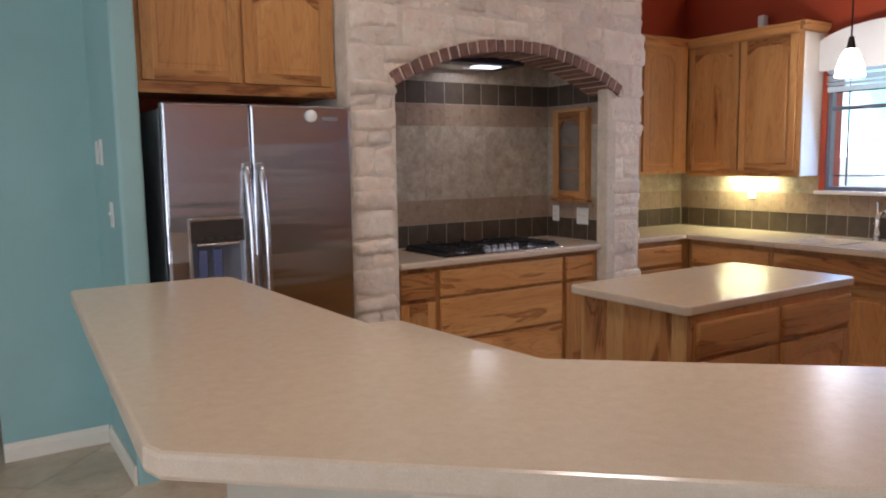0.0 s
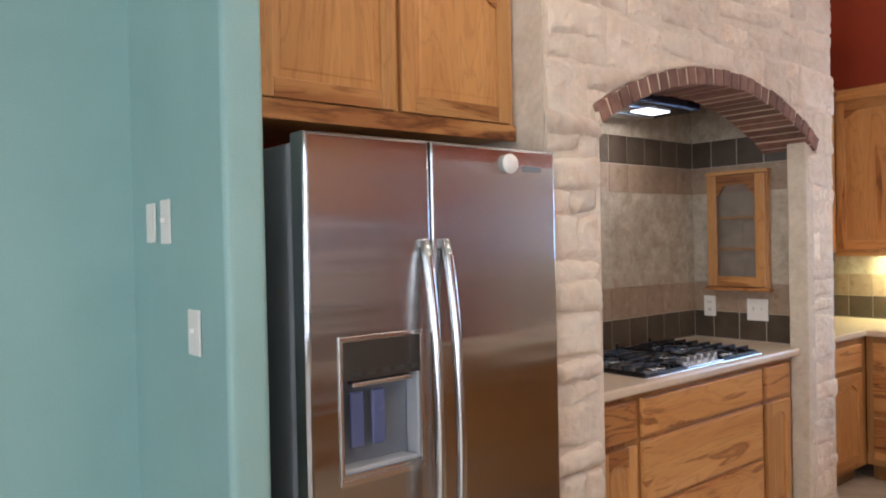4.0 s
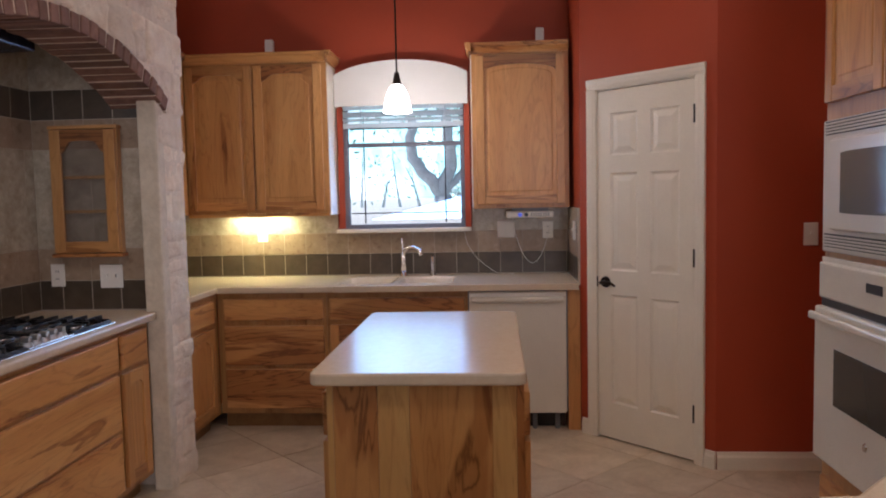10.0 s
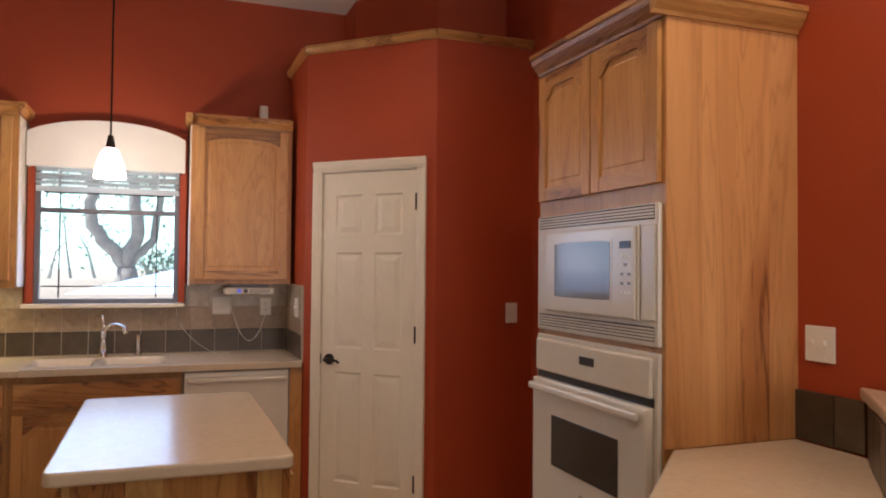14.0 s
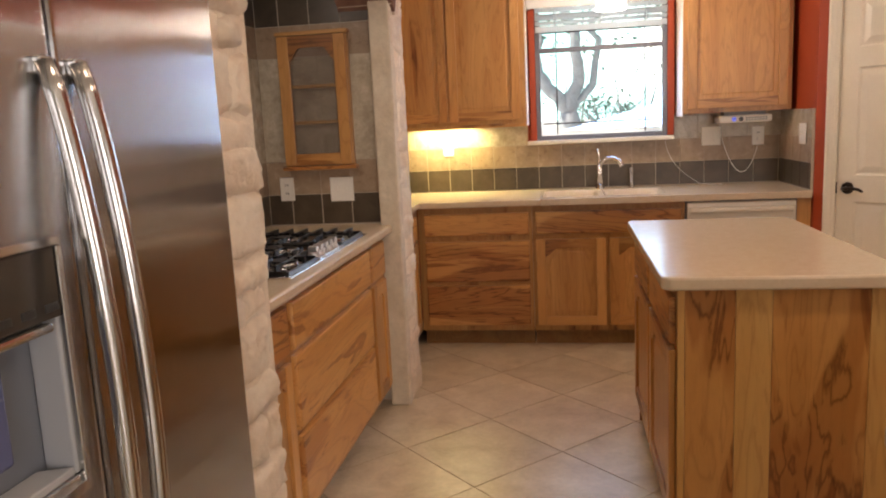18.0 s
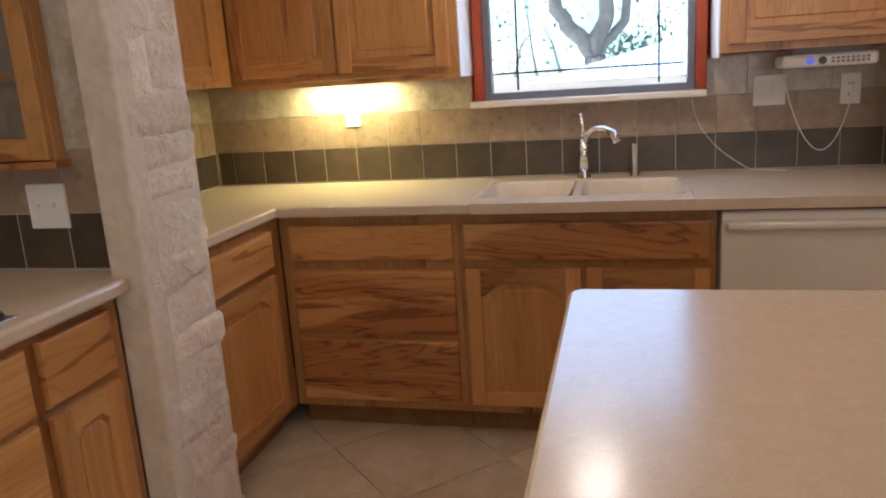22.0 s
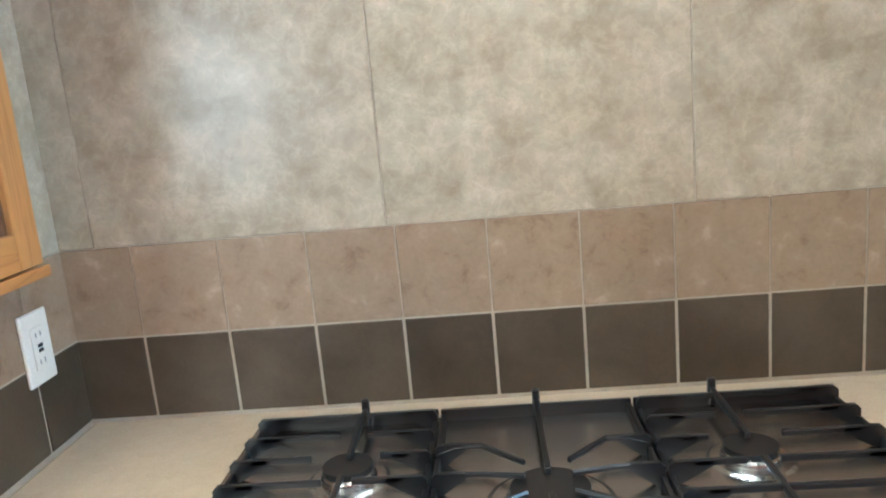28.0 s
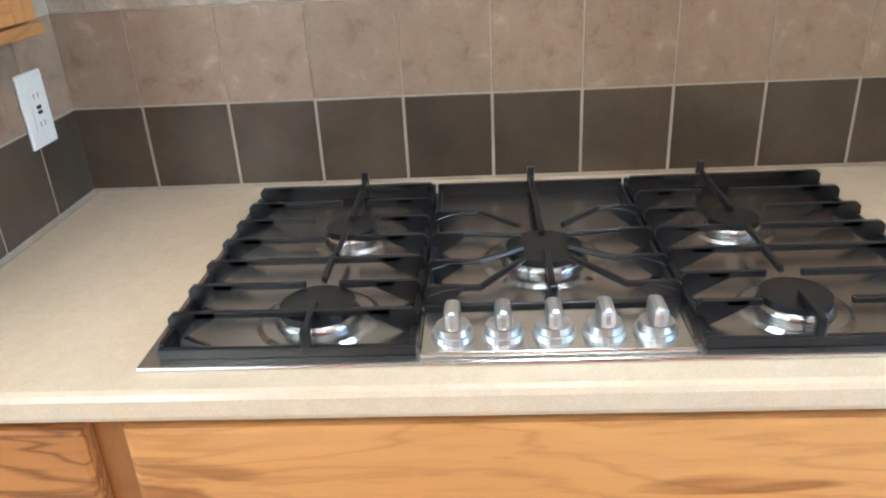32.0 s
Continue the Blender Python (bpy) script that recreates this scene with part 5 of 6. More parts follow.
def grate(x0, x1, y0, y1, burners):
    """A cast-iron grate: a low frame, cross bars on tapered fins, fingers over the two burners."""
    zt = KZ + 0.040
    g = part("grate", base_frame(x0, x1, y0, y1), IRON, cook, "black cast-iron grate")
    xm = burners[0][0]
    for k in range(7):
        y = y0 + 0.045 + (y1 - y0 - 0.075) * k / 6
        gap = min(abs(y - by) for _, by in burners)
        for side, xo in ((1, x0), (-1, x1)):
            reach = abs(xm - xo) - (0.048 if gap < 0.03 else 0.020 if k % 2 else -0.0015 * side)
            bm = bmesh.new()
            plate_leg(bm, xo, side, y, KZ + 0.008, zt, 0.055)
            bmesh.ops.recalc_face_normals(bm, faces=bm.faces[:])
            fin = part("fin", bm, IRON, g)
            xa, xb = xo + side * 0.03, xo + side * reach
            part("bar", cbox(min(xa, xb), y - 0.0035, zt - 0.008, max(xa, xb), y + 0.0035, zt + 0.0004, bev=0.0015), IRON, g)
    for (bx, by), ye in zip(burners, (y0, y1)):
        s = 1 if ye > by else -1
        part("finger", cbox(bx - 0.004, min(by + s * 0.012, ye), zt - 0.009, bx + 0.004, max(by + s * 0.012, ye), zt + 0.0008, bev=0.0015), IRON, g)
        part("post", cbox(bx - 0.006, min(ye, ye - s * 0.012), KZ + 0.010, bx + 0.006, max(ye, ye - s * 0.012), zt + (0.014 if s > 0 else -0.002), bev=0.003), IRON, g)
        a, c = by - s * 0.045, by - s * 0.115
        part("finger", cbox(bx - 0.0035, min(a, c), zt - 0.008, bx + 0.0035, max(a, c), zt + 0.0006, bev=0.0015), IRON, g)
    return g


def star_grate(x0, x1, y0, y1, bx, by):
    """The middle grate: bent arms that run from its sides to the large burner."""
    zt = KZ + 0.040
    g = part("grate", base_frame(x0, x1, y0, y1), IRON, cook, "black cast-iron grate over the large burner")
    for sx, xo in ((-1, x0), (1, x1)):
        for yo, yi in ((by + 0.11, by + 0.055), (by + 0.03, by + 0.02), (by - 0.055, by - 0.02), (by - 0.125, by - 0.05)):
            part("arm", tube(bmesh.new(), [(xo, yo, KZ + 0.012), (xo - sx * 0.006, yo, zt - 0.012), (xo - sx * 0.03, yo, zt - 0.004), (bx + sx * 0.085, yo, zt - 0.004), (bx + sx * 0.03, yi, zt - 0.004)], 0.0042, 6), IRON, g)
            bm = bmesh.new()
            plate_leg(bm, xo, -sx, yo, KZ + 0.008, zt, 0.045)
            bmesh.ops.recalc_face_normals(bm, faces=bm.faces[:])
            part("fin", bm, IRON, g)
    for ye, s in ((y1, 1), (y0, -1)):
        part("finger", cbox(bx - 0.004, min(by + s * 0.03, ye), zt - 0.009, bx + 0.004, max(by + s * 0.03, ye), zt, bev=0.0015), IRON, g)
        part("post", cbox(bx - 0.006, min(ye, ye - s * 0.012), KZ + 0.010, bx + 0.006, max(ye, ye - s * 0.012), zt + (0.014 if s > 0 else 0), bev=0.003), IRON, g)
    return g


grate(0.228, 0.514, -0.598, -0.114, ((0.394, -0.520), (0.398, -0.290)))
star_grate(0.518, 0.818, -0.512, -0.114, 0.670, -0.378)
grate(0.822, 1.122, -0.598, -0.114, ((0.940, -0.524), (0.942, -0.296)))

# range hood
hood = thing("range_hood", (0.69, -0.2, 2.1), "black range hood with a lit lamp above the cooktop", "range hood")
bm = bmesh.new()
for x0, x1, y0, z0, z1 in ((0.30, 0.995, -0.40, 2.10, 2.17), (0.34, 0.955, -0.33, 2.17, 2.36)):
    box(bm, x0, y0, z0, x1, -0.022, z1, bev=0.008)
part("shell", bm, HOOD, hood)
part("lamp_lens", cbox(0.69, -0.31, 2.096, 0.87, -0.21, 2.0995, bev=0.001), LENS, hood, "lit lamp lens")
part("filter", cbox(0.36, -0.17, 2.094, 0.94, -0.05, 2.0995), COOK_STEEL, hood, "steel grease filter")
part("filter_front", cbox(0.36, -0.30, 2.094, 0.64, -0.18, 2.0995), COOK_STEEL, hood)

# ---- pantry door ----
door = thing("door_1", DOOR_M @ Vector((0, 0, 0)), "closed cream six-panel pantry door with a dark lever handle", "door", kind="structure")
DW, DH = 0.61, 2.03


def moulding(x0, y0, z0, x1, y1, z1):
    """A door casing board: a flat back, a stepped and rounded face that is thickest at its outer edge."""
    upright = z1 - z0 > x1 - x0
    w = x1 - x0 if upright else z1 - z0
    flip = upright and x0 < 0
    prof = [(0.0, 0.0), (0.0, 0.45), (0.10, 0.58), (0.22, 0.62), (0.30, 0.80), (0.42, 0.84), (0.62, 0.88), (0.72, 1.0), (0.94, 1.0), (1.0, 0.88), (1.0, 0.0)]
    bm = bmesh.new()
    rings = []
    for end in (0, 1):
        ring = []
        for p, q in prof:
            y = y1 + (y0 - y1) * q
            if upright:
                ring.append(bm.verts.new((x1 - w * p if flip else x0 + w * p, y, z1 if end else z0)))
            else:
                ring.append(bm.verts.new((x1 if end else x0, y, z0 + w * p)))
        rings.append(ring)
    k = len(prof)
    for i in range(k):
        bm.faces.new((rings[0][i], rings[0][(i + 1) % k], rings[1][(i + 1) % k], rings[1][i]))
    bm.faces.new(rings[0])
    bm.faces.new(rings[1])
    bmesh.ops.recalc_face_normals(bm, faces=bm.faces[:])
    return bm


bm = bmesh.new()
box(bm, -DW / 2, 0.0140, 0.012, DW / 2, 0.0410, DH)
for bx in ((-DW / 2, 0.012, -0.216, DH), (-0.040, 0.012, 0.040, DH), (0.216, 0.012, DW / 2, DH)):
    box(bm, bx[0], 0.0055, bx[1], bx[2], 0.0139, bx[3])
for px in (-0.128, 0.128):
    for z0, z1 in ((0.012, 0.22), (0.86, 1.00), (1.56, 1.66), (1.90, DH)):
        box(bm, px - 0.088, 0.0055, z0, px + 0.088, 0.0139, z1)
leaf = part("leaf", moved(bm, DOOR_M), WHITE, door)
for px in (-0.128, 0.128):
    for z0, z1 in ((0.22, 0.86), (1.00, 1.56), (1.66, 1.90)):
        # each panel: a sunk moulding and a raised field
        bm = bmesh.new()
        rings = []
        for g, y in ((0, 0.0055), (0.009, 0.0132), (0.018, 0.0136), (0.048, 0.0070)):
            rings.append([bm.verts.new(p) for p in ((px - 0.088 + g, y, z0 + g), (px + 0.088 - g, y, z0 + g), (px + 0.088 - g, y, z1 - g), (px - 0.088 + g, y, z1 - g))])
        for a, c in zip(rings, rings[1:]):
            for k in range(4):
                bm.faces.new((a[k], a[(k + 1) % 4], c[(k + 1) % 4], c[k]))
        bm.faces.new(rings[-1])
        bmesh.ops.recalc_face_normals(bm, faces=bm.faces[:])
        part("panel", moved(bm, DOOR_M), WHITE, leaf)
for bx in ((-0.3665, -0.018, 0, -0.308, 0.002, 2.0405), (0.308, -0.018, 0, 0.3665, 0.002, 2.0405), (-0.3665, -0.018, 2.041, 0.3665, 0.002, 2.10)):
    part("casing", moved(moulding(*bx), DOOR_M), WHITE, door)
for bx in ((-0.328, 0.002, 0, -0.308, 0.10, 2.049), (0.308, 0.002, 0, 0.328, 0.10, 2.049), (-0.328, 0.002, 2.034, 0.328, 0.10, 2.049)):
    part("jamb", moved(cbox(*bx), DOOR_M), WHITE, door)
for z in (0.22, 1.05, 1.80):
    part("hinge", moved(cyl(bmesh.new(), (0.3065, -0.004, z), (0, 0, 1), 0.0075, 0.0075, 0.095, 12), DOOR_M), BRONZE, door, "dark bronze hinge")
rose = part("handle_rose", moved(cyl(bmesh.new(), (-0.25, 0.0055, 0.93), (0, -1, 0), 0.033, 0.028, 0.014, 20), DOOR_M), BRONZE, leaf, "dark bronze lever handle")
part("latch_plate", moved(cbox(-0.309, -0.001, 0.90, -0.304, 0.02, 0.96), DOOR_M), BRONZE, leaf)
part("lever", moved(tube(bmesh.new(), [(-0.25, -0.006, 0.93), (-0.25, -0.050, 0.93), (-0.235, -0.058, 0.932), (-0.20, -0.058, 0.936), (-0.165, -0.058, 0.93), (-0.145, -0.058, 0.918)], [0.011, 0.010, 0.010, 0.009, 0.008, 0.006], 10), DOOR_M), BRONZE, leaf, "", True)

# ---- sink window ----
WX = 3.012
win = thing("window_1", (3.1, -1.73, WZ0), "double-hung window over the sink with thin dark glazing bars", "window", kind="structure")
for bx in ((WX, WY0, WZ0, WX + 0.05, WY0 + 0.03, 2.28), (WX, WY1 - 0.03, WZ0, WX + 0.05, WY1, 2.28), (WX, WY0 + 0.03, WZ0, WX + 0.05, WY1 - 0.03, WZ0 + 0.028), (WX, WY0 + 0.04, 2.25, WX + 0.05, WY1 - 0.04, 2.28),
           (WX + 0.005, WY0 + 0.03, 1.80, WX + 0.055, WY1 - 0.03, 1.828)):
    part("frame", cbox(*bx, bev=0.003), SASH, win)
for y in (WY0 + 0.135, WY1 - 0.135):
    part("glazing_bar", cbox(WX + 0.023, y - 0.004, WZ0 + 0.035, WX + 0.033, y + 0.004, 1.80), LEAD, win)
    part("glazing_bar", cbox(WX + 0.023, y - 0.004, 1.835, WX + 0.033, y + 0.004, 2.25), LEAD, win)
for z in (1.345, 1.925):
    part("glazing_bar", cbox(WX + 0.0235, WY0 + 0.04, z - 0.004, WX + 0.0325, WY1 - 0.04, z + 0.004), LEAD, win)
for z0, z1 in ((WZ0 + 0.028, 1.80), (1.828, 2.25)):
    pane = part("pane", cbox(WX + 0.034, WY0 + 0.03, z0, WX + 0.037, WY1 - 0.03, z1), GLASS, win)
    pane.visible_shadow = False
for bx in ((2.998, WY1, 1.24, 3.058, WY1 + 0.04, 2.33), (2.998, WY0 - 0.04, 1.24, 3.058, WY0, 2.33), (2.998, WY0, 2.285, 3.058, WY1, 2.33)):
    part("casing", cbox(*bx, bev=0.003), RED, win, "red painted casing")
part("sill", cbox(2.972, -2.170, 1.212, 3.062, -1.240, 1.238, bev=0.005), WHITE, win, "painted window sill")
bm = bmesh.new()
val = strip(bm, [-0.452 + 0.904 * k / 32 for k in range(33)], lambda x: 0.0, lambda x: 0.12 + 0.18 * math.sqrt(max(0, 1 - (x / 0.52) ** 2)), -0.0, 0.02)
valance = thing("valance", (3.0, -1.715, 2.09), "white arched cornice board over the sink window", "valance")
VLM = facing((2.950, -1.707, 2.073), -90)
part("front_board", moved(val, VLM), SHADE, valance)
for u in (-0.452, 0.432):
    part("end_board", moved(cbox(u, 0.0205, 0, u + 0.02, 0.08, 0.20), VLM), SHADE, valance)
blind = thing("window_blind", (3.04, -1.73, 1.93), "raised white slatted blind stacked under the cornice", "blind")
part("bottom_rail", cbox(2.981, -2.125, 1.925, 2.997, -1.305, 1.962, bev=0.004), BLIND, blind)
for k, (z, a) in enumerate(((1.980, 25), (2.004, 8), (2.018, 12), (2.032, 6), (2.060, 30), (2.085, 10))):
    bm = cbox(-0.022, -0.41, -0.0015, 0.022, 0.41, 0.0015, bev=0.001)
    part("slat", moved(bm, pose(2.985, -1.715, z, 0, a, 0)), BLIND, blind)
for y in (-2.0, -1.715, -1.43):
    part("ladder_tape", cbox(2.9775, y - 0.006, 1.926, 2.979, y + 0.006, 2.10), BLIND, blind)

# pendant over the sink
pend = thing("pendant_lamp", (2.45, -1.75, 2.0), "small pendant lamp with a glowing glass shade over the sink", "pendant lamp")
part("rod", cyl(bmesh.new(), (2.45, -1.75, 2.20), (0, 0, 1), 0.005, 0.005, H - 2.20, 8), BRONZE, pend)
part("canopy", cyl(bmesh.new(), (2.45, -1.75, H - 0.03), (0, 0, 1), 0.06, 0.055, 0.03, 20), BRONZE, pend)
part("socket_cap", cyl(bmesh.new(), (2.45, -1.75, 2.13), (0, 0, 1), 0.028, 0.014, 0.075, 16), BRONZE, pend, "dark bronze socket cap")
bm = bmesh.new()
prof = [(0.026, 2.132), (0.045, 2.11), (0.065, 2.06), (0.078, 2.0), (0.082, 1.965)]
rings = [[bm.verts.new((2.45 + r * (1 + 0.05 * math.cos(14 * 2 * math.pi * k / 56)) * math.cos(2 * math.pi * k / 56), -1.75 + r * (1 + 0.05 * math.cos(14 * 2 * math.pi * k / 56)) * math.sin(2 * math.pi * k / 56), z)) for k in range(56)] for r, z in prof]
for a, c in zip(rings, rings[1:]):
    for k in range(56):
        bm.faces.new((a[k], a[(k + 1) % 56], c[(k + 1) % 56], c[k]))
sh = part("shade", bm, FROST, pend, "ribbed clear glass shade", True)
sh.visible_shadow = False
bm = bmesh.new()
bmesh.ops.create_uvsphere(bm, u_segments=16, v_segments=10, radius=0.03, matrix=Matrix.Translation((2.45, -1.75, 2.05)))
bb = part("bulb", bm, BULB, pend, "lit bulb", True)
bb.visible_shadow = False

# faucet, sprayer
fa = thing("faucet", (2.97, -1.70, 0.914), "chrome single-lever kitchen faucet behind the sink", "faucet")
part("base", cyl(bmesh.new(), (2.97, -1.70, 0.914), (0, 0, 1), 0.028, 0.022, 0.025, 20), CHROME, fa)
part("column", cyl(bmesh.new(), (2.97, -1.70, 0.939), (0, 0, 1), 0.019, 0.016, 0.13, 16), CHROME, fa, "", True)
part("spout", tube(bmesh.new(), [(2.97, -1.70, 1.04), (2.962, -1.712, 1.085), (2.94, -1.745, 1.112), (2.91, -1.785, 1.112), (2.88, -1.82, 1.092), (2.868, -1.835, 1.06)], [0.014, 0.014, 0.013, 0.013, 0.016, 0.018], 12), CHROME, fa, "", True)
part("lever", tube(bmesh.new(), [(2.97, -1.70, 1.07), (2.972, -1.698, 1.11), (2.975, -1.69, 1.17)], [0.013, 0.009, 0.006], 10), CHROME, fa, "", True)
sp = thing("side_sprayer", (2.97, -1.90, 0.914), "chrome side sprayer beside the faucet", "sprayer")
part("base", cyl(bmesh.new(), (2.97, -1.90, 0.914), (0, 0, 1), 0.021, 0.016, 0.03, 16), CHROME, sp)
part("head", cyl(bmesh.new(), (2.97, -1.90, 0.944), (0, 0, 1), 0.012, 0.016, 0.10, 16), CHROME, sp)


# ---- outlets, switches, small things ----
def plate(name, m, w, h, label, category, kind_, group="outlets and switches"):
    at = m.translation
    t = thing(name, at, label, category, group)
    bm = cbox(-w / 2, -0.007, -h / 2, w / 2, -0.0005, h / 2, bev=0.003)
    part("cover_plate", moved(bm, m), PLASTIC, t)
    gangs = max(1, round(w / 0.075))
    for g in range(gangs):
        u = (g - (gangs - 1) / 2) * 0.046
        if kind_ == "outlet":
            for z in (-0.02, 0.02):
                part("socket", moved(cbox(u - 0.016, -0.009, z - 0.014, u + 0.016, -0.0072, z + 0.014, bev=0.001), m), PLASTIC, t)
                for s in (-0.006, 0.006):
                    part("slot", moved(cbox(u + s - 0.0015, -0.0095, z - 0.005, u + s + 0.0015, -0.0092, z + 0.006), m), BLACK, t)
        elif kind_ == "gfci":
            part("socket_block", moved(cbox(u - 0.017, -0.0095, -0.034, u + 0.017, -0.0072, 0.034, bev=0.001), m), PLASTIC, t)
            for z, h_ in ((-0.004, 0.0028), (0.004, 0.0028)):
                part("test_button", moved(cbox(u - 0.006, -0.0108, z - h_, u + 0.006, -0.0096, z + h_, bev=0.0004), m), BLACK if z > 0 else LEAD, t)
            for z in (-0.022, 0.022):
                for s in (-0.006, 0.006):
                    part("slot", moved(cbox(u + s - 0.0011, -0.0099, z - 0.004, u + s + 0.0011, -0.0096, z + 0.004), m), GREY, t)
        elif kind_ == "toggle":
            part("toggle", moved(cbox(u - 0.005, -0.019, -0.002, u + 0.005, -0.0072, 0.012, bev=0.002), m), PLASTIC, t)
        else:
            part("rocker", moved(cbox(u - 0.016, -0.010, -0.033, u + 0.016, -0.0072, 0.033, bev=0.002), m), PLASTIC, t)
    return t


plate("outlet", facing((1.524, -0.118, 1.095), -90), 0.072, 0.115, "white duplex outlet on the alcove tiles", "outlet", "outlet")
plate("switch_plate", facing((1.524, -0.398, 1.087), -90), 0.118, 0.118, "white double toggle switch plate on the alcove tiles", "switch", "toggle")
plate("outlet", facing((-0.119, -0.136, 1.097), 90), 0.072, 0.118, "white GFCI outlet on the alcove tiles", "outlet", "gfci")
plate("outlet", facing((3.044, -0.70, 1.215), -90), 0.072, 0.115, "white outlet under the lit cabinet", "outlet", "outlet")
plate("switch_plate", facing((3.044, -2.405, 1.22), -90), 0.118, 0.118, "white double switch plate beside the sink window", "switch", "rocker")
plate("outlet", facing((3.044, -2.69, 1.21), -90), 0.072, 0.115, "white outlet with a cord plugged in", "outlet", "outlet")
plate("switch_plate", facing((2.575, -2.823, 1.225), 180), 0.118, 0.118, "white double switch on the side tiles", "switch", "toggle")
plate("switch_plate", facing((1.800, -3.925, 1.225), -90), 0.072, 0.115, "white light switch beside the pantry door", "switch", "toggle")
plate("switch_plate", facing((-0.245, -4.059, 1.24), 180), 0.118, 0.118, "white double toggle switch on the red wall", "switch", "toggle")
plate("switch_plate", facing((-1.584, -0.185, 1.56), -90), 0.072, 0.115, "white blank wall plate on the teal wall", "switch", "rocker")
plate("switch_plate", facing((-1.584, -0.305, 1.56), -90), 0.072, 0.125, "white wall plate on the teal wall", "switch", "toggle")
plate("switch_plate", facing((-1.584, -0.50, 1.265), -90), 0.078, 0.12, "white light switch on the teal wall", "switch", "toggle")
kp = thing("alarm_keypad", (-2.31, 1.24, 1.31), "white wall alarm keypad with a small grey display", "keypad")
part("body", cbox(-2.373, 1.222, 1.305, -2.253, 1.2495, 1.472, bev=0.008), PLASTIC, kp)
part("display", cbox(-2.343, 1.2195, 1.43, -2.283, 1.2215, 1.457), GREY, kp)
for r in range(4):
    for c in range(3):
        part("key", cbox(-2.345 + 0.024 * c, 1.2185, 1.335 + 0.020 * r, -2.327 + 0.024 * c, 1.2215, 1.348 + 0.020 * r, bev=0.001), GREY, kp)
plate("switch_plate", facing((-2.312, 1.249, 1.222), 0), 0.075, 0.115, "white light switch under the keypad", "switch", "toggle")

for y, z0 in ((-0.84, 2.42), (-2.64, 2.435)):
    sb = thing("mini_speaker", (2.90, y, z0), "small white satellite speaker on top of the cabinet", "speaker", "speakers on the cabinets")
    part("body", cbox(2.872, y - 0.026, z0 + 0.016, 2.925, y + 0.026, z0 + 0.10, bev=0.006), PLASTIC, sb)
    part("stand", cbox(2.88, y - 0.035, z0, 2.93, y + 0.035, z0 + 0.016, bev=0.004), PLASTIC, sb)
    part("grille", cbox(2.869, y - 0.02, z0 + 0.025, 2.8715, y + 0.02, z0 + 0.092), SHADE, sb)

rad = thing("under_cabinet_radio", (2.86, -2.55, 1.31), "white under-cabinet radio with a blue-lit dial and buttons", "radio")
part("body", cbox(2.81, -2.715, 1.30, 2.96, -2.405, 1.345, bev=0.012), PLASTIC, rad)
part("bracket", cbox(2.83, -2.68, 1.345, 2.94, -2.44, 1.3665), GREY, rad)
for y in (-2.495, -2.535):
    part("dial", cyl(bmesh.new(), (2.811, y, 1.322), (-1, 0, 0), 0.014, 0.013, 0.006, 18), BLUE if y > -2.5 else BLACK, rad)
for k in range(8):
    for z in (1.316, 1.328):
        part("button", cbox(2.8075, -2.685 + 0.016 * k, z - 0.004, 2.811, -2.675 + 0.016 * k, z + 0.004), GREY, rad)
cord = []
for k in range(21):
    s = k / 20
    cord.append((3.02 - 0.05 * math.sin(math.pi * s), -2.45 - 0.25 * s, 1.29 - 0.27 * math.sin(math.pi * min(1, s * 1.02)) ** 0.7 - 0.06 * s))
solo("radio_cord", tube(bmesh.new(), cord, 0.0021, 6), PLASTIC, "thin white cord hanging from the radio to the outlet", "cord")
cord = [(3.035, -2.12 - 0.10 * s - 0.12 * s * s, 1.20 - 0.285 * s ** 0.7 + 0.0035) for s in [k / 16 for k in range(17)]] + [(3.0, -2.38, 0.9175), (2.96, -2.46, 0.9175)]
solo("blind_cord", tube(bmesh.new(), cord, 0.0014, 6), PLASTIC, "thin white blind cord hanging beside the sink", "cord")

# ---- recessed ceiling lamps ----
for cx, cy, watts in CANS:
    rl = thing("recessed_lamp", (cx, cy, H - 0.03), "white recessed ceiling lamp, lit", "ceiling lamp", "recessed ceiling lamps")
    bm = bmesh.new()
    rings = [[bm.verts.new((cx + r * math.cos(2 * math.pi * k / 28), cy + r * math.sin(2 * math.pi * k / 28), z)) for k in range(28)] for r, z in ((0.095, H - 0.001), (0.095, H - 0.006), (0.075, H - 0.010), (0.072, H - 0.001))]
    for a, c in zip(rings, rings[1:]):
        for k in range(28):
            bm.faces.new((a[k], a[(k + 1) % 28], c[(k + 1) % 28], c[k]))
    part("trim_ring", bm, PLASTIC, rl, "", True)
    part("lens", cyl(bmesh.new(), (cx, cy, H - 0.006), (0, 0, 1), 0.072, 0.072, 0.004, 28), LENS, rl, "lit lens")

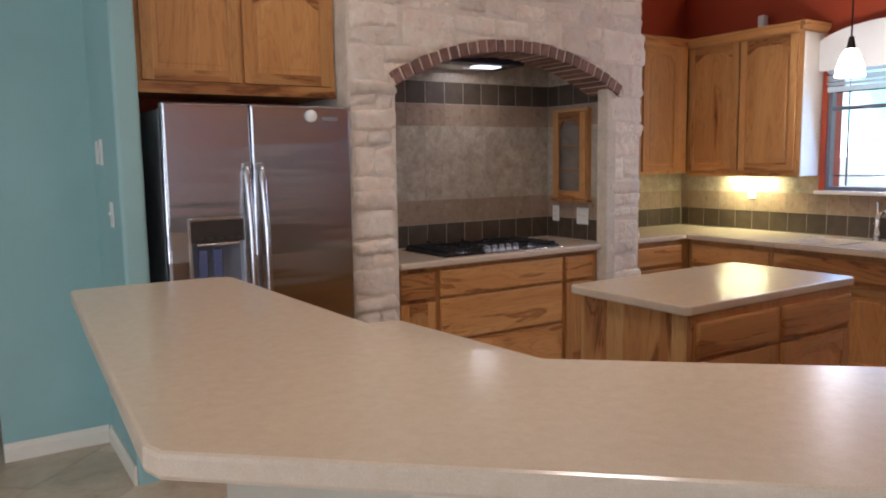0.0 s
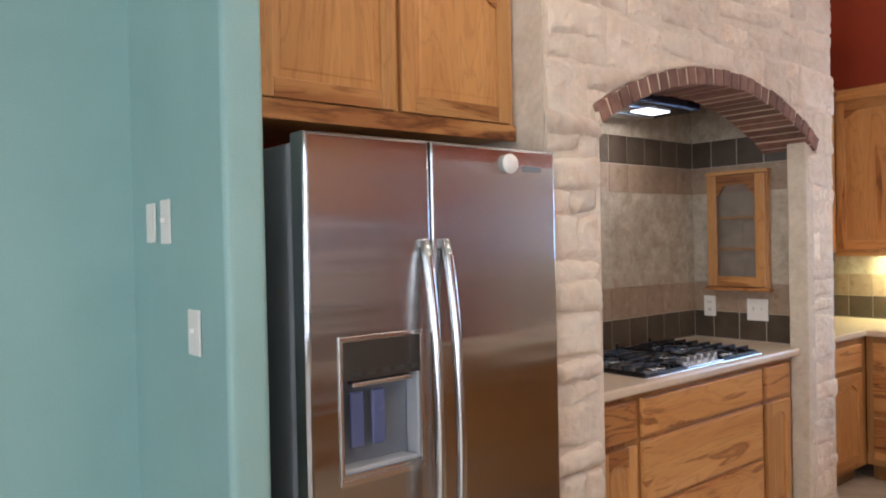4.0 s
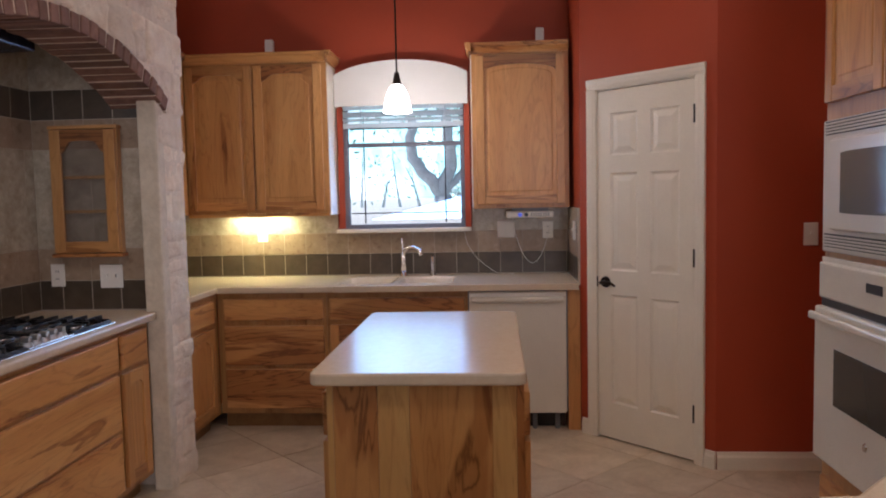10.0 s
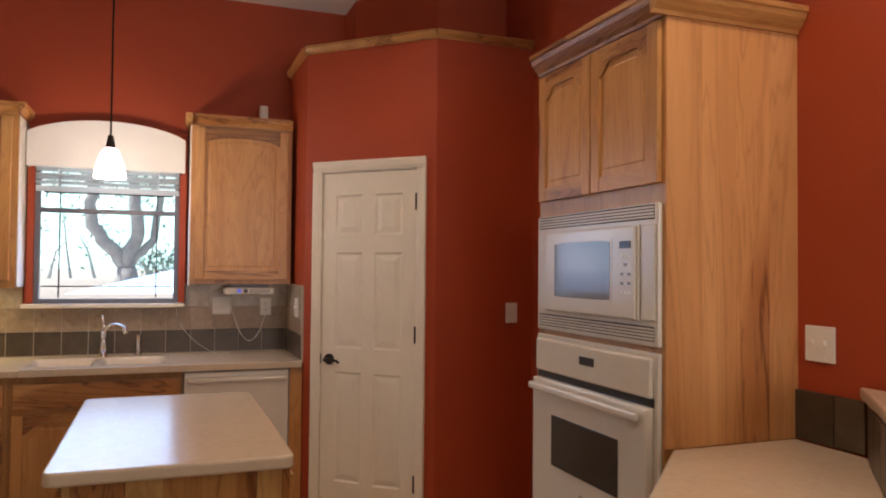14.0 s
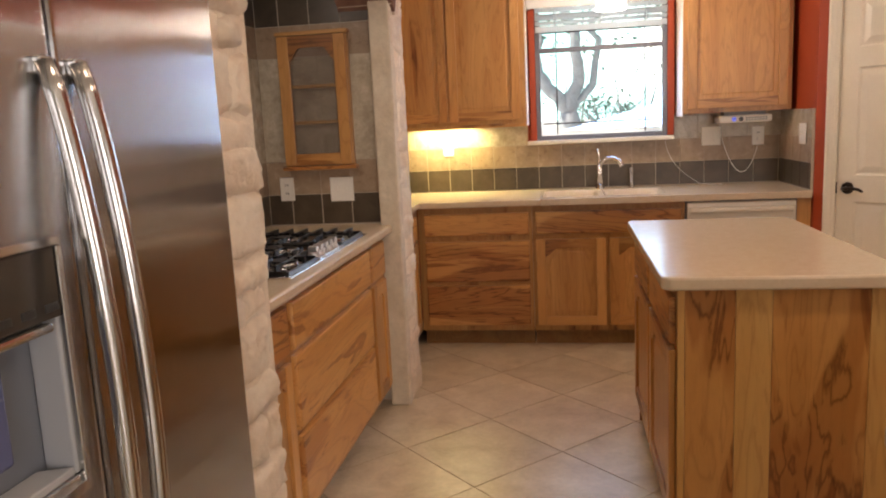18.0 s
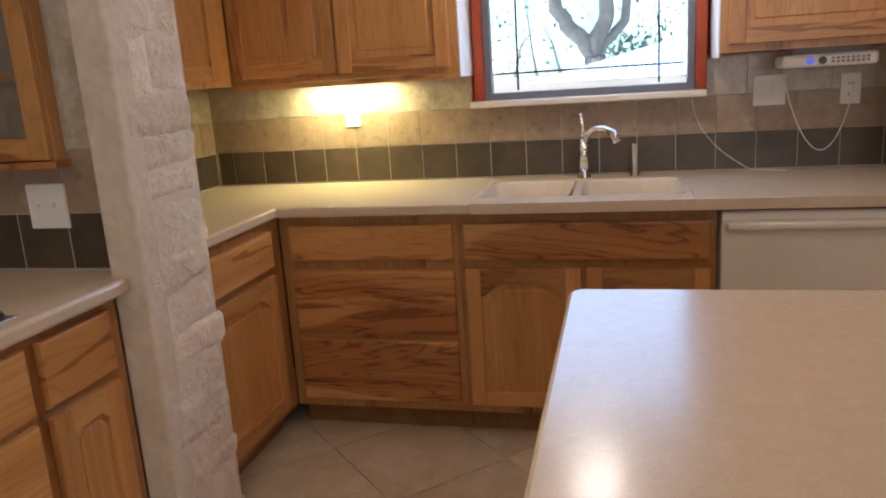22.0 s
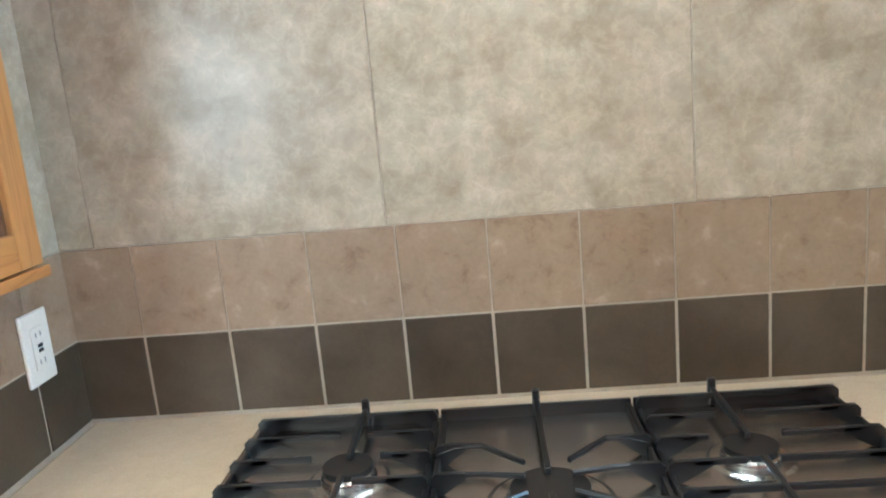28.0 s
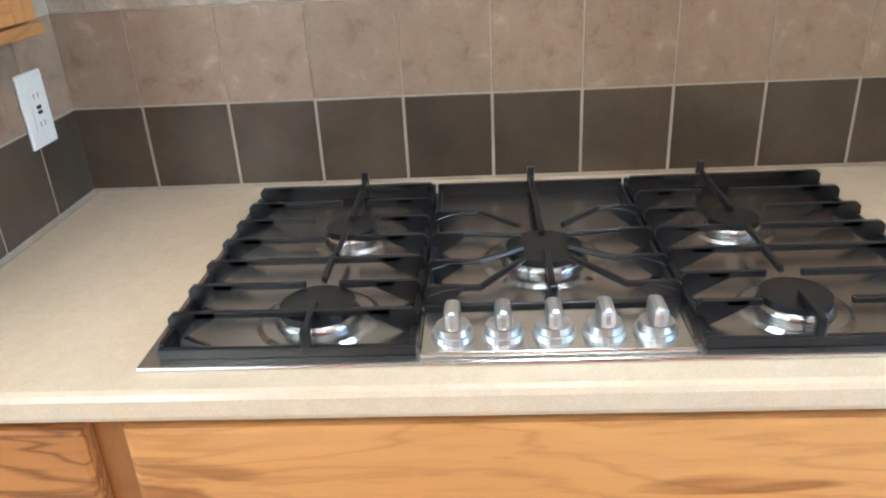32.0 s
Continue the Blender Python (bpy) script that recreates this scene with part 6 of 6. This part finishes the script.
# ---- garden seen through the sink window ----
def leaf_mass(parent, centres, count, spread, seed, size=(0.03, 0.065)):
    rng = random.Random(seed)
    verts, faces = [], []
    for p in centres:
        for k in range(count):
            c = Vector(p) + Vector((rng.gauss(0, spread), rng.gauss(0, spread), rng.gauss(0, spread * 0.7)))
            a, b_ = Vector((rng.uniform(-1, 1), rng.uniform(-1, 1), rng.uniform(-1, 1))).normalized(), Vector((rng.uniform(-1, 1), rng.uniform(-1, 1), rng.uniform(-1, 1))).normalized()
            s = rng.uniform(*size)
            i = len(verts)
            verts.extend([c - a * s, c + b_ * s * 0.5, c + a * s, c - b_ * s * 0.5])
            faces.append((i, i + 1, i + 2, i + 3))
    me = bpy.data.meshes.new("crown")
    me.from_pydata([tuple(q) for q in verts], [], faces)
    me.materials.append(LEAF)
    ob = new("crown", me)
    ob.parent, ob.matrix_parent_inverse = parent, Matrix.Translation(-parent.location)
    return ob


def wander(a, c, r0, r1, seed, n_=9):
    """A crooked tapering limb from a to c."""
    a, c = Vector(a), Vector(c)
    pts = [a.lerp(c, k / n_) + (0.5 - abs(k / n_ - 0.5)) * 0.35 * (c - a).length * Vector((noise.noise((seed, k * 0.45, 0)), noise.noise((seed, k * 0.45, 7)), 0)) for k in range(n_ + 1)]
    return pts, [r0 + (r1 - r0) * k / n_ for k in range(n_ + 1)]


oak = thing("tree", (9.0, -1.56, 1.2), "live oak with a forked crooked trunk on the bank", "tree", "garden trees")
fork, crowns = Vector((9.0, -1.56, 1.46)), []
bm = bmesh.new()
tube(bm, [(9.0, -1.58, 1.05), (9.0, -1.57, 1.3), fork], [0.20, 0.15, 0.12], 10)
for tip, r, mid in (((9.1, -0.98, 3.4), 0.085, (9.0, -1.12, 2.02)), ((8.9, -1.66, 3.5), 0.09, (9.0, -1.70, 1.95)), ((9.2, -2.02, 3.2), 0.055, (9.1, -1.90, 1.85))):
    p1, r1 = wander(fork, mid, r * 1.15, r, tip[1])
    p2, r2 = wander(mid, tip, r, r * 0.6, tip[1] + 3)
    tube(bm, p1 + p2[1:], r1 + r2[1:], 10)
    for k in range(5):
        end = Vector(tip) + Vector((random.uniform(-1.6, 1.6), random.uniform(-1.8, 1.8), random.uniform(0.1, 1.4)))
        p3, r3 = wander(tip, end, r * 0.5, 0.015, k + tip[1])
        tube(bm, p3, r3, 6)
        crowns += [p3[5], p3[7], p3[9]]
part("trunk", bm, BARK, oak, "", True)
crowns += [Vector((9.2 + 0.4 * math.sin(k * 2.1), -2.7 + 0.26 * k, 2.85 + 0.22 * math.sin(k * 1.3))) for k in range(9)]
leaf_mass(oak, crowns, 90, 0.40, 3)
shrub = thing("shrub", (9.4, -2.1, 1.25), "low green shrub beside the forked oak", "shrub", "garden trees")
bm = bmesh.new()
for k in range(9):
    tube(bm, [(9.4, -2.1, 1.15), (9.4 + 0.2 * math.cos(k), -2.1 + 0.35 * math.sin(k * 1.7), 1.45), (9.4 + 0.3 * math.cos(k), -2.1 + 0.6 * math.sin(k * 1.7), 1.65)], [0.02, 0.012, 0.006], 6)
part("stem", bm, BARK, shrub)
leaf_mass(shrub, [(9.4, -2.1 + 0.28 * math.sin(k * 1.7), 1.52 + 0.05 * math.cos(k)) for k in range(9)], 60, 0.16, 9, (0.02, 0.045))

thicket = thing("shrub", (11.2, -1.6, 1.25), "green thicket of undergrowth behind the oak, paled for haze", "shrub", "garden trees")
bm = bmesh.new()
for k in range(14):
    y = -3.9 + 0.36 * k
    tube(bm, [(11.2, y, 1.15), (11.2 + 0.2 * math.cos(k), y + 0.15 * math.sin(k * 1.7), 1.7), (11.2 + 0.3 * math.cos(k), y + 0.3 * math.sin(k * 1.7), 2.1 + 0.3 * math.sin(k * 2.3))], [0.03, 0.018, 0.008], 6)
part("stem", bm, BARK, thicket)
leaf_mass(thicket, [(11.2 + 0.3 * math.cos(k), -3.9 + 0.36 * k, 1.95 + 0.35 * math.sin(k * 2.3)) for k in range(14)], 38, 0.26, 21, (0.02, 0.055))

# ---- floor tiles, laid on the diagonal ----
S = 0.47
me_tile = mesh_of("tile", cbox(-S / 2 + 0.0016, -S / 2 + 0.0016, -0.006, S / 2 - 0.0016, S / 2 - 0.0016, 0.0, bev=0.0018), FLOOR_TILE)
ex, ey = Vector((math.cos(radians(45)), math.sin(radians(45)), 0)), Vector((-math.sin(radians(45)), math.cos(radians(45)), 0))
corner = Vector((1.64, -1.44, 0))
far_v, far_f = [], []
near_tiles = 0
for i in range(-24, 22):
    for k in range(-24, 22):
        c = corner + ex * (S * (i + 0.5)) + ey * (S * (k + 0.5))
        if -0.9 < c.x < 2.7 and -3.6 < c.y < -0.45 or -2.6 < c.x < -0.9 and -3.5 < c.y < 0.6:
            ob = new("tile", me_tile)
            ob.parent = floor
            ob.matrix_basis = pose(c.x, c.y, 0, 0, 0, 45 + 90 * random.randint(0, 3))
        elif (-6.2 < c.x < 2.72 and -8.7 < c.y < -0.35) or (-6.2 < c.x < -1.5 and c.y < 0.95 and c.y > -1):
            h = S / 2 - 0.0025
            n0 = len(far_v)
            for a, b_ in ((-h, -h), (h, -h), (h, h), (-h, h)):
                p = c + ex * a + ey * b_
                far_v.append((p.x, p.y, 0.0))
            far_f.append((n0, n0 + 1, n0 + 2, n0 + 3))
me = bpy.data.meshes.new("tile_field")
me.from_pydata(far_v, [], far_f)
me.materials.append(FLOOR_TILE)
field = new("tile_field", me)
field.parent = floor
tagged(field, "beige floor tiles laid on the diagonal", kind="stuff")
